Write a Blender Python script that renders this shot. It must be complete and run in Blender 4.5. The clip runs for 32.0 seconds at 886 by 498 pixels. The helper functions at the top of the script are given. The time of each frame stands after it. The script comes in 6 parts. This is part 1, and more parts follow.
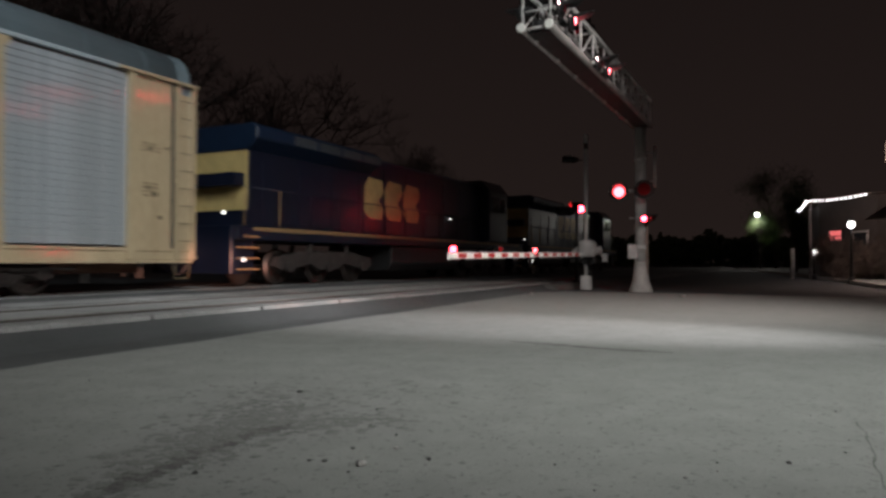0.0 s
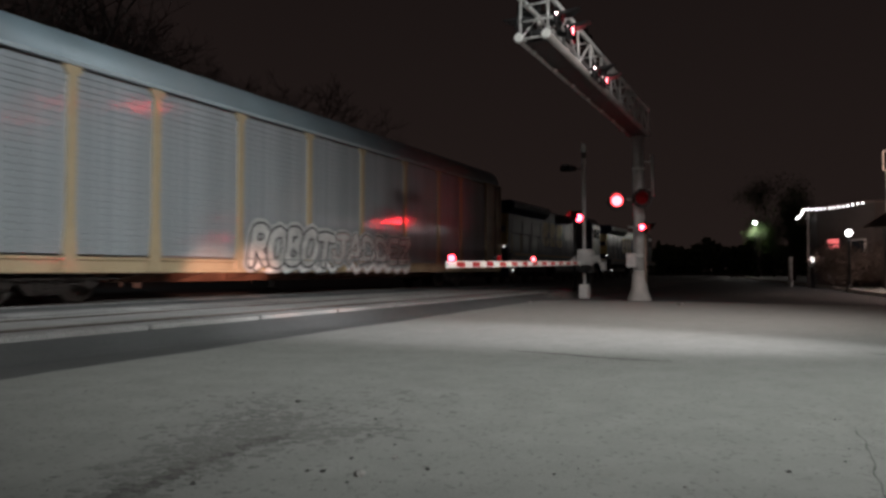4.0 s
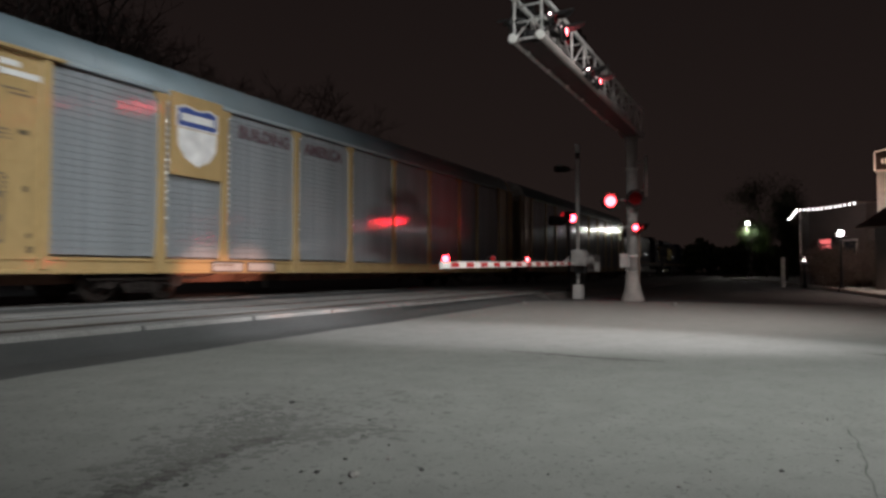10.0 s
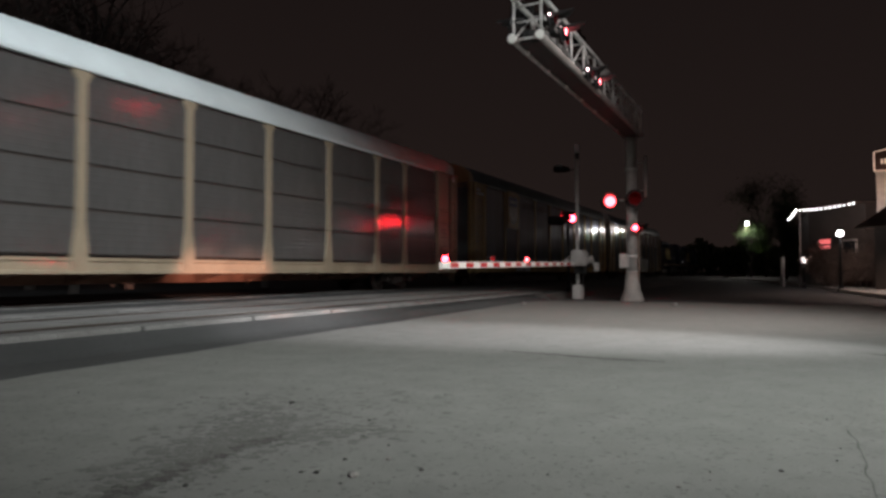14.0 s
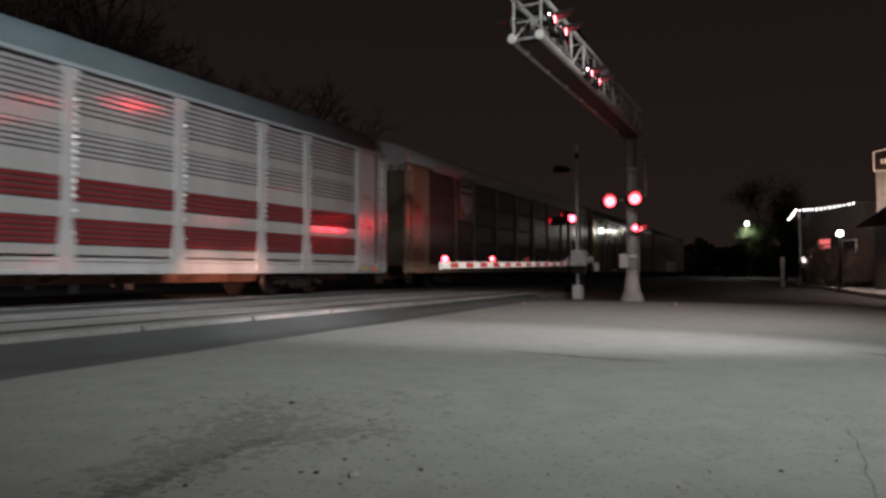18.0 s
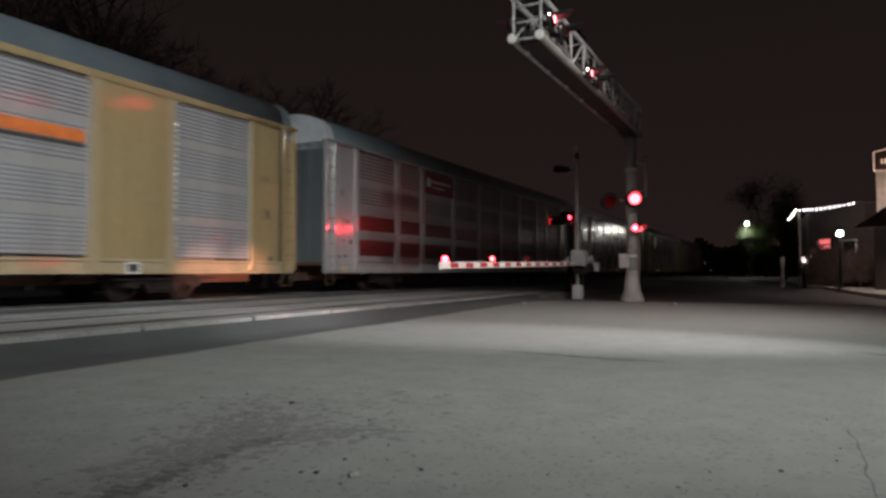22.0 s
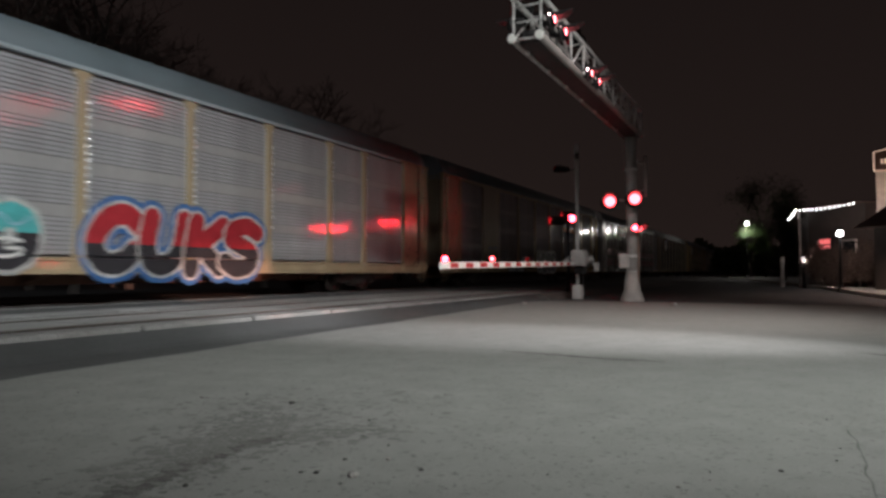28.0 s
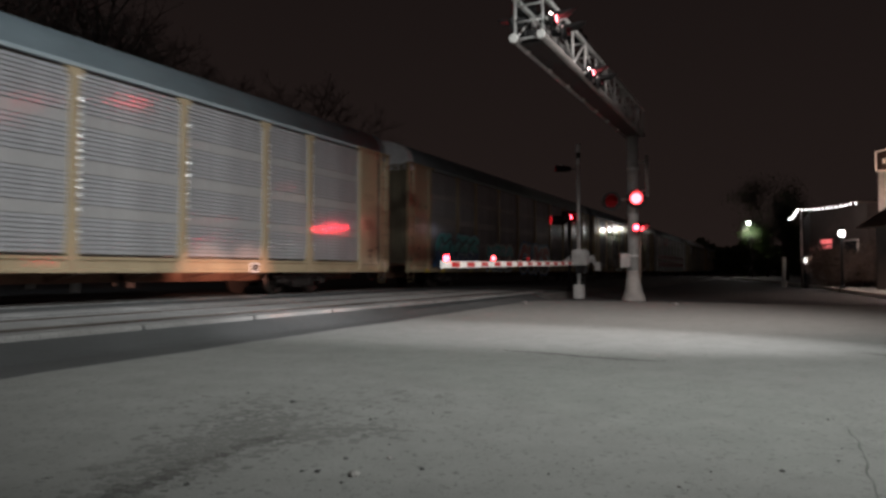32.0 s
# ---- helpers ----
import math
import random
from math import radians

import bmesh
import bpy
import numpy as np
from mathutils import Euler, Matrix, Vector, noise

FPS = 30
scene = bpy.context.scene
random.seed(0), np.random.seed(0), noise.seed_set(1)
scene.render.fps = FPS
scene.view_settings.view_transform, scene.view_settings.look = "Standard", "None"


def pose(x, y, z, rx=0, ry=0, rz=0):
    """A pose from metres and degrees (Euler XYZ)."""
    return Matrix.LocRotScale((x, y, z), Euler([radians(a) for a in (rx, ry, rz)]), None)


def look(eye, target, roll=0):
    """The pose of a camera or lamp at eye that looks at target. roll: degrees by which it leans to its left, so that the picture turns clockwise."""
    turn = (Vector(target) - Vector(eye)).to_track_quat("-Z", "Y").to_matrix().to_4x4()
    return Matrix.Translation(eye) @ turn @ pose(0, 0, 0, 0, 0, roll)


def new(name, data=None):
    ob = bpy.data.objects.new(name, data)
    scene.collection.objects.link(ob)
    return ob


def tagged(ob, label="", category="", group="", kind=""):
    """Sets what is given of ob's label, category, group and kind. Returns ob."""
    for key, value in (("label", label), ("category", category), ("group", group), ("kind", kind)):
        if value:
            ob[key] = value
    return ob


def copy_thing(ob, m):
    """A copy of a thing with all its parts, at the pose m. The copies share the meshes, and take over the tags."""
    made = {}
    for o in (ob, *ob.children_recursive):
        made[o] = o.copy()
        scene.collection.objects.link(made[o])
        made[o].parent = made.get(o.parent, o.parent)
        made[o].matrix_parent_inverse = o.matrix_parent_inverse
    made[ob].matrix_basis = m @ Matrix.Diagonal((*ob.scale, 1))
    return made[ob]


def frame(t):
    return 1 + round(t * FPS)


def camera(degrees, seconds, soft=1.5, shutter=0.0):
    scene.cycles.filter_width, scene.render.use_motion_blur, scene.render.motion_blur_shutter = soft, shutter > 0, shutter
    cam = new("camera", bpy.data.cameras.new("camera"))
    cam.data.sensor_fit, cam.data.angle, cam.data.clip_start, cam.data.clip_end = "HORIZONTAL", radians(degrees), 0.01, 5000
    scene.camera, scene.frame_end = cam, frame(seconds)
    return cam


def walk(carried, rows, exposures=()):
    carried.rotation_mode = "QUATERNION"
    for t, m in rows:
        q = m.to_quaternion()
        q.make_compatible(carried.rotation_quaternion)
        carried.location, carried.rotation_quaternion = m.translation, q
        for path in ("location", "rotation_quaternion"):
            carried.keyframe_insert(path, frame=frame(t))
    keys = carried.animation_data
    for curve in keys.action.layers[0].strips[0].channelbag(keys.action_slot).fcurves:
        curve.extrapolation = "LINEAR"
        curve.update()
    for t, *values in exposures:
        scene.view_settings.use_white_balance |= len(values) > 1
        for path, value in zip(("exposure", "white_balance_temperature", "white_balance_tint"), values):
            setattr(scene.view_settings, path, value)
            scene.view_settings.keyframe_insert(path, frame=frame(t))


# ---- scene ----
EYE = 0.95
PITCH = 1.861


def cam_pose(pitch, yaw, roll):
    """The standing camera, turned a little from its resting view (degrees)."""
    return pose(0, 0, EYE, 0, 0, yaw) @ pose(0, 0, 0, 90 + PITCH) @ pose(0, 0, 0, pitch, 0, roll)


cam = camera(66.3, 32.0, soft=2.9, shutter=0.9)
walk(cam, [(t, cam_pose(a, b, c)) for t, a, b, c in (
    (0.0, -0.803, 0.637, 0.167),
    (0.5, -0.636, 1.045, 0.107),
    (1.0, -0.510, 1.281, 0.105),
    (1.5, -0.371, 1.359, 0.045),
    (2.0, -0.246, 1.348, 0.053),
    (2.5, -0.173, 1.191, 0.058),
    (3.0, -0.128, 0.967, 0.050),
    (3.5, -0.076, 0.707, 0.044),
    (5.5, -0.005, 0.187, 0.010),
    (6.0, 0.007, 0.129, -0.023),
    (7.0, 0.023, 0.040, -0.041),
    (9.0, 0.0, 0.0, 0.0),
    (16.5, 0.025, -0.05, -0.03),
    (28.0, 0.025, -0.05, -0.03),
    (29.5, 0.033, -0.045, -0.035),
    (30.0, -0.013, 0.006, -0.009),
    (31.0, -0.023, 0.065, 0.057),
    (32.0, -0.031, 0.057, 0.057),
)])

# ---- night sky and lamps ----
world = bpy.data.worlds.new("night_sky")
scene.world = world
world.use_nodes = True
wn = world.node_tree.nodes
wl = world.node_tree.links
bg = wn["Background"]
tc = wn.new("ShaderNodeTexCoord")
sep = wn.new("ShaderNodeSeparateXYZ")
ramp = wn.new("ShaderNodeValToRGB")
wl.new(tc.outputs["Generated"], sep.inputs[0])
wl.new(sep.outputs["Z"], ramp.inputs["Fac"])
ramp.color_ramp.elements[0].position = 0.0
ramp.color_ramp.elements[0].color = (0.0162, 0.0108, 0.0096, 1)
ramp.color_ramp.elements[1].position = 0.6
ramp.color_ramp.elements[1].color = (0.0075, 0.0052, 0.0051, 1)
wl.new(ramp.outputs["Color"], bg.inputs["Color"])
bg.inputs["Strength"].default_value = 1.0
scene.view_settings.exposure = 0.0


def lamp(name, kind, place, target, power, colour, size=0.3, cone=100.0, blend=0.5):
    data = bpy.data.lights.new(name, kind)
    data.energy = power
    data.color = colour
    if kind == "AREA":
        data.size = size
    else:
        data.shadow_soft_size = size
    if kind == "SPOT":
        data.spot_size, data.spot_blend = radians(cone), blend
    ob = new(name, data)
    ob.matrix_world = look(place, target)
    return ob


# Unseen lamps, added out of view to light the train and the paving.
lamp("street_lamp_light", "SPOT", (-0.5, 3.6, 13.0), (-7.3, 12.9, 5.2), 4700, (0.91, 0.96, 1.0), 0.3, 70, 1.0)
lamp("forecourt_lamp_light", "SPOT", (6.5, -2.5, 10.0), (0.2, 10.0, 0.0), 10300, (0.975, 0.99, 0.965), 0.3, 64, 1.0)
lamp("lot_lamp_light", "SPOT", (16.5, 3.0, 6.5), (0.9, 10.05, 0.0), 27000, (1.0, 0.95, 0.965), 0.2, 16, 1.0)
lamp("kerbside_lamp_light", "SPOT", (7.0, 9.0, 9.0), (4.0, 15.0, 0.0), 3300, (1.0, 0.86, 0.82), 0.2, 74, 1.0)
# No car stands here: two added spots make the warm glow on the sills.
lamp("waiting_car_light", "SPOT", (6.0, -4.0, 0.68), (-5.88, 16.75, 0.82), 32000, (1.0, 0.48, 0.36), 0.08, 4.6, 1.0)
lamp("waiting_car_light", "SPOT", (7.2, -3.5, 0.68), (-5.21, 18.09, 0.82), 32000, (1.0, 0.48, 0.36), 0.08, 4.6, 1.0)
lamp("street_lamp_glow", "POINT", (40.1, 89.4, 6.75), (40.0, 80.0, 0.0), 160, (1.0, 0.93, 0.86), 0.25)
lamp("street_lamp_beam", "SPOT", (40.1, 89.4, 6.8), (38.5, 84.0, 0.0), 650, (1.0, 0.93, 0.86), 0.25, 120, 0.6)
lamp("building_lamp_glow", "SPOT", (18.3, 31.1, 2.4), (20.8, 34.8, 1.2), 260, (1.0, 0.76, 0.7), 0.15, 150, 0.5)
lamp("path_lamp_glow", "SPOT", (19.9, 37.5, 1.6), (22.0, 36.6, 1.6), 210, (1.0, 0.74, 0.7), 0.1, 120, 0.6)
# Unseen lamp under the corner eave, added to light kerb and road.
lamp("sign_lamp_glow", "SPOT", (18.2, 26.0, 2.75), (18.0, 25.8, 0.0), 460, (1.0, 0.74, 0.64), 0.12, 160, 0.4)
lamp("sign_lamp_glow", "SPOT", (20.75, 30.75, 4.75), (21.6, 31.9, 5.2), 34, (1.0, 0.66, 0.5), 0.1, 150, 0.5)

# ---- materials ----
MATS = {}


def mat(name, colour, rough=0.6, metal=0.0, vary=0.25, scale=3.0, fine=40.0, bump=0.15, emit=None, power=0.0, streak=False, dirt=0.0, dirt_colour=(0.05, 0.04, 0.03), speck=0.0, coat=0.0):
    """A painted, stone or metal surface: two scales of variation, fine relief, optional dirt and streaks."""
    if name in MATS:
        return MATS[name]
    m = bpy.data.materials.new(name)
    MATS[name] = m
    m.use_nodes = True
    n, l = m.node_tree.nodes, m.node_tree.links
    b = n["Principled BSDF"]
    b.inputs["Roughness"].default_value = rough
    b.inputs["Metallic"].default_value = metal
    if coat:
        b.inputs["Specular IOR Level"].default_value = 0.8
        b.inputs["Coat Weight"].default_value = coat
        b.inputs["Coat Roughness"].default_value = 0.085
        b.inputs["Coat IOR"].default_value = 1.8
    co = n.new("ShaderNodeTexCoord")
    mp = n.new("ShaderNodeMapping")
    l.new(co.outputs["Object"], mp.inputs["Vector"])
    if streak:
        mp.inputs["Scale"].default_value = (1.0, 1.0, 0.12)
    big = n.new("ShaderNodeTexNoise")
    big.inputs["Scale"].default_value = scale
    big.inputs["Detail"].default_value = 5
    small = n.new("ShaderNodeTexNoise")
    small.inputs["Scale"].default_value = fine
    small.inputs["Detail"].default_value = 4
    l.new(mp.outputs[0], big.inputs["Vector"])
    l.new(mp.outputs[0], small.inputs["Vector"])
    add = n.new("ShaderNodeMath")
    add.operation = "ADD"
    l.new(big.outputs["Fac"], add.inputs[0])
    l.new(small.outputs["Fac"], add.inputs[1])
    rg = n.new("ShaderNodeMapRange")
    rg.inputs["From Min"].default_value = 0.7
    rg.inputs["From Max"].default_value = 1.3
    rg.inputs["To Min"].default_value = 1.0 - vary
    rg.inputs["To Max"].default_value = 1.0 + vary
    l.new(add.outputs[0], rg.inputs["Value"])
    mul = n.new("ShaderNodeVectorMath")
    mul.operation = "SCALE"
    mul.inputs[0].default_value = colour
    l.new(rg.outputs[0], mul.inputs["Scale"])
    out = mul.outputs[0]
    if dirt:
        dn = n.new("ShaderNodeTexNoise")
        dn.inputs["Scale"].default_value = scale * 0.37
        dn.inputs["Detail"].default_value = 7
        dn.inputs["Roughness"].default_value = 0.65
        l.new(mp.outputs[0], dn.inputs["Vector"])
        dr = n.new("ShaderNodeMapRange")
        dr.inputs["From Min"].default_value = 0.48
        dr.inputs["From Max"].default_value = 0.72
        dr.inputs["To Max"].default_value = dirt
        l.new(dn.outputs["Fac"], dr.inputs["Value"])
        mx = n.new("ShaderNodeMix")
        mx.data_type = "RGBA"
        l.new(dr.outputs[0], mx.inputs["Factor"])
        l.new(out, mx.inputs["A"])
        mx.inputs["B"].default_value = (*dirt_colour, 1)
        out = mx.outputs["Result"]
    if speck:
        sn = n.new("ShaderNodeTexNoise")
        sn.inputs["Scale"].default_value = 24.0
        sn.inputs["Detail"].default_value = 3
        sn.inputs["Roughness"].default_value = 0.7
        l.new(co.outputs["Object"], sn.inputs["Vector"])
        sr = n.new("ShaderNodeMapRange")
        sr.inputs["From Min"].default_value = 0.57
        sr.inputs["From Max"].default_value = 0.68
        sr.inputs["To Min"].default_value = 1.0
        sr.inputs["To Max"].default_value = 1.0 - speck
        l.new(sn.outputs["Fac"], sr.inputs["Value"])
        sm = n.new("ShaderNodeVectorMath")
        sm.operation = "SCALE"
        l.new(out, sm.inputs[0])
        l.new(sr.outputs[0], sm.inputs["Scale"])
        out = sm.outputs[0]
    l.new(out, b.inputs["Base Color"])
    if bump:
        bp = n.new("ShaderNodeBump")
        bp.inputs["Strength"].default_value = bump
        bp.inputs["Distance"].default_value = 0.02
        l.new(small.outputs["Fac"], bp.inputs["Height"])
        l.new(bp.outputs[0], b.inputs["Normal"])
        if coat:
            # shallow upright flutes of rolled sheet metal, which draw reflections out sideways
            fm = n.new("ShaderNodeMapping")
            fm.inputs["Scale"].default_value = (1.0, 0.02, 0.02)
            l.new(co.outputs["Object"], fm.inputs["Vector"])
            fn = n.new("ShaderNodeTexNoise")
            fn.inputs["Scale"].default_value = 30.0
            fn.inputs["Detail"].default_value = 1
            l.new(fm.outputs[0], fn.inputs["Vector"])
            fb = n.new("ShaderNodeBump")
            fb.inputs["Strength"].default_value = 1.0
            fb.inputs["Distance"].default_value = 0.0022
            l.new(fn.outputs["Fac"], fb.inputs["Height"])
            l.new(fb.outputs[0], bp.inputs["Normal"])
            l.new(fb.outputs[0], b.inputs["Coat Normal"])
    if emit:
        b.inputs["Emission Color"].default_value = (*emit, 1)
        b.inputs["Emission Strength"].default_value = power
    return m


ASPHALT = mat("asphalt", (0.06, 0.063, 0.064), 0.85, vary=0.3, scale=0.5, fine=60, bump=0.5, dirt=0.4, dirt_colour=(0.085, 0.08, 0.075))
CONCRETE = mat("worn_concrete", (0.198, 0.203, 0.193), 0.9, vary=0.13, scale=3.0, fine=80, bump=0.2, dirt=0.3, dirt_colour=(0.155, 0.16, 0.147), speck=0.45)
PATCH = mat("crumbled_patch", (0.1, 0.102, 0.096), 0.95, vary=0.4, scale=5, fine=35, bump=0.6, dirt=0.75, dirt_colour=(0.2, 0.2, 0.19))
SCUFF = mat("scuffed_concrete", (0.14, 0.142, 0.134), 0.92, vary=0.25, scale=20, fine=80, bump=0.4)
HOLLOW = mat("worn_hollow", (0.08, 0.081, 0.076), 0.95, vary=0.4, scale=24, fine=70, bump=0.7, dirt=0.95, dirt_colour=(0.19, 0.192, 0.18))
PANEL = mat("crossing_panel", (0.21, 0.21, 0.205), 0.8, vary=0.25, scale=1.5, fine=30, bump=0.4, dirt=0.6, dirt_colour=(0.09, 0.085, 0.08))
BALLAST = mat("ballast", (0.09, 0.085, 0.08), 0.95, vary=0.5, scale=6, fine=30, bump=1.0)
RAIL = mat("worn_rail", (0.1, 0.085, 0.075), 0.6, 0.6, vary=0.3, bump=0.1)
TIMBER = mat("dark_timber", (0.05, 0.04, 0.032), 0.9, bump=0.4)
GALV = mat("galvanised_steel", (0.62, 0.62, 0.61), 0.45, 0.2, vary=0.2, scale=4, fine=25, bump=0.08, dirt=0.35, dirt_colour=(0.3, 0.28, 0.26))
# Shaded copy of the steel: weaker light is put into its darker colour.
GALV_SHADED = mat("shaded_galvanised_steel", (0.27, 0.25, 0.24), 0.6, 0.15, vary=0.3, scale=4, fine=25, bump=0.1, dirt=0.5, dirt_colour=(0.12, 0.1, 0.09))
DEAD_BLACK = mat("matt_black_lining", (0.003, 0.003, 0.003), 0.9, vary=0.3)
BLACK = mat("black_paint", (0.02, 0.02, 0.021), 0.5, vary=0.3)
CASTCON = mat("cast_concrete", (0.4, 0.39, 0.37), 0.85, bump=0.4)
ARM_WHITE = mat("reflective_white", (0.85, 0.85, 0.82), 0.45, vary=0.08)
ARM_RED = mat("reflective_red", (0.5, 0.02, 0.02), 0.4, vary=0.12)
LENS = mat("dark_red_lens", (0.22, 0.008, 0.01), 0.15, vary=0.1, bump=0)
RED_GLOW = mat("lit_red_lamp", (0.8, 0.05, 0.05), 0.3, bump=0, emit=(1.0, 0.06, 0.075), power=14.0)
RED_BEAM = mat("lit_red_beam", (0.8, 0.05, 0.05), 0.3, bump=0, emit=(1.0, 0.02, 0.035), power=6.0)
RED_STRONG = mat("lit_strong_red_beam", (0.8, 0.05, 0.05), 0.3, bump=0, emit=(1.0, 0.02, 0.035), power=155.0)
RED_SPARK = mat("lit_truss_red_lamp", (0.8, 0.05, 0.05), 0.3, bump=0, emit=(1.0, 0.13, 0.15), power=14.0)
RED_HIGH = mat("lit_high_red_beam", (0.8, 0.05, 0.05), 0.3, bump=0, emit=(1.0, 0.02, 0.035), power=26.0)
RED_STEADY = mat("steady_red_lamp", (0.8, 0.05, 0.05), 0.3, bump=0, emit=(1.0, 0.018, 0.03), power=45.0)
RED_SOFT = mat("lit_small_red_lamp", (0.8, 0.05, 0.05), 0.3, bump=0, emit=(1.0, 0.06, 0.075), power=14.0)
for lens_m, reach in ((RED_GLOW, 0.19), (RED_SOFT, 0.07)):
    nt = lens_m.node_tree
    co = nt.nodes.new("ShaderNodeTexCoord")
    ln = nt.nodes.new("ShaderNodeVectorMath")
    ln.operation = "LENGTH"
    nt.links.new(co.outputs["Object"], ln.inputs[0])
    fall = nt.nodes.new("ShaderNodeMapRange")
    fall.interpolation_type = "SMOOTHSTEP"
    fall.inputs["From Min"].default_value = 0.7 * reach
    fall.inputs["From Max"].default_value = reach
    fall.inputs["To Min"].default_value = 14.0
    fall.inputs["To Max"].default_value = 1.2
    nt.links.new(ln.outputs["Value"], fall.inputs["Value"])
    nt.links.new(fall.outputs[0], nt.nodes["Principled BSDF"].inputs["Emission Strength"])
TRUCK = mat("rusty_cast_iron", (0.045, 0.036, 0.033), 0.75, 0.2, vary=0.4, scale=4, bump=0.3)
TREAD = mat("wheel_steel", (0.08, 0.066, 0.06), 0.45, 0.7, vary=0.3)
UNDER = mat("rusted_underframe", (0.16, 0.085, 0.055), 0.75, 0.1, vary=0.4, scale=2, bump=0.3)
BARK = mat("bare_bark", (0.1, 0.085, 0.075), 0.95, bump=0.5)

# ---- mesh tools ----


def box(bm, x0, x1, y0, y1, z0, z1, m=None):
    v = [bm.verts.new(((x0, x1)[i & 1], (y0, y1)[i >> 1 & 1], (z0, z1)[i >> 2])) for i in range(8)]
    if m is not None:
        for a in v:
            a.co = m @ a.co
    for f in ((0, 2, 3, 1), (4, 5, 7, 6), (0, 1, 5, 4), (2, 6, 7, 3), (0, 4, 6, 2), (1, 3, 7, 5)):
        bm.faces.new([v[i] for i in f])


def tube(bm, a, b, r0, r1=None, seg=10, cap=True):
    """A straight round bar from a to b."""
    a, b = Vector(a), Vector(b)
    r1 = r0 if r1 is None else r1
    q = (b - a).to_track_quat("Z", "Y")
    rings = []
    for p, r in ((a, r0), (b, r1)):
        rings.append([bm.verts.new(p + q @ Vector((r * math.cos(k * math.tau / seg), r * math.sin(k * math.tau / seg), 0))) for k in range(seg)])
    for k in range(seg):
        f = bm.faces.new((rings[0][k], rings[0][(k + 1) % seg], rings[1][(k + 1) % seg], rings[1][k]))
        f.smooth = True
    if cap:
        bm.faces.new(rings[0][::-1])
        bm.faces.new(rings[1])


def lathe(bm, profile, axis_from, axis_dir, seg=20):
    """A turned solid: profile rows of (distance along the axis, radius)."""
    o, q = Vector(axis_from), Vector(axis_dir).to_track_quat("Z", "Y")
    rings = []
    for h, r in profile:
        rings.append([bm.verts.new(o + q @ Vector((r * math.cos(k * math.tau / seg), r * math.sin(k * math.tau / seg), h))) for k in range(seg)])
    for i in range(len(rings) - 1):
        for k in range(seg):
            f = bm.faces.new((rings[i][k], rings[i][(k + 1) % seg], rings[i + 1][(k + 1) % seg], rings[i + 1][k]))
            f.smooth = True
    bm.faces.new(rings[0][::-1])
    bm.faces.new(rings[-1])


def extrude_profile(bm, pts, x0, x1, smooth=False):
    """A prism along x with the outline pts (y, z), anticlockwise seen from +x."""
    a = [bm.verts.new((x0, y, z)) for y, z in pts]
    b = [bm.verts.new((x1, y, z)) for y, z in pts]
    n = len(pts)
    for i in range(n):
        f = bm.faces.new((a[i], a[(i + 1) % n], b[(i + 1) % n], b[i]))
        f.smooth = smooth
    bm.faces.new(a[::-1])
    bm.faces.new(b)


def bevel(bm, w, seg=1):
    bmesh.ops.bevel(bm, geom=[e for e in bm.edges], offset=w, segments=seg, affect="EDGES", clamp_overlap=True)


def mesh_of(bm, name, material):
    bmesh.ops.recalc_face_normals(bm, faces=bm.faces)
    me = bpy.data.meshes.new(name)
    bm.to_mesh(me)
    bm.free()
    for m in (material if isinstance(material, (list, tuple)) else [material]):
        me.materials.append(m)
    return me


def part(name, bm, material, parent, label="", at=None):
    """Links a bmesh (or a shared mesh) as one mesh object under a thing or a part."""
    me = mesh_of(bm, name, material) if isinstance(bm, bmesh.types.BMesh) else bm
    ob = new(name, me)
    ob.parent = parent
    if at is not None:
        ob.matrix_basis = at
    if label:
        tagged(ob, label)
    return ob


def bm_box(x0, x1, y0, y1, z0, z1, bev=0.0, seg=1):
    bm = bmesh.new()
    box(bm, x0, x1, y0, y1, z0, z1)
    if bev:
        bevel(bm, bev, seg)
    return bm


def thing(name, label, category, at=None, group=""):
    ob = tagged(new(name), label, category, group)
    if at is not None:
        ob.matrix_basis = at
    return ob


def text_mesh(words, size, fat=0.0, depth=0.004, shear=0.0, spacing=1.0):
    cu = bpy.data.curves.new("lettering", "FONT")
    cu.body, cu.size, cu.offset, cu.extrude, cu.shear, cu.space_character = words, size, fat, depth, shear, spacing
    cu.align_x, cu.align_y = "CENTER", "CENTER"
    cu.resolution_u = 3
    ob = bpy.data.objects.new("lettering", cu)
    scene.collection.objects.link(ob)
    me = bpy.data.meshes.new_from_object(ob.evaluated_get(bpy.context.evaluated_depsgraph_get()))
    bpy.data.objects.remove(ob)
    return me


# the track frame: x runs along the rails, y away from the camera across them
TURN = 63.65
TRACK = pose(0, 0, 0, 0, 0, TURN)
RAIL_Z = 0.26
FAR_TRACK = 14.2
NEAR_TRACK = 8.78


def at_track(s, p, z=0.0, rz=0.0):
    return TRACK @ pose(s, p, z, 0, 0, rz)


def rise(p):
    """Height of the ground across the tracks: the crossing is humped."""
    k = min(max((p - 6.75) / 0.8, 0), 1) * (1 - min(max((p - 18) / 6, 0), 1))
    return 0.235 * k * k * (3 - 2 * k)


# ---- ground ----


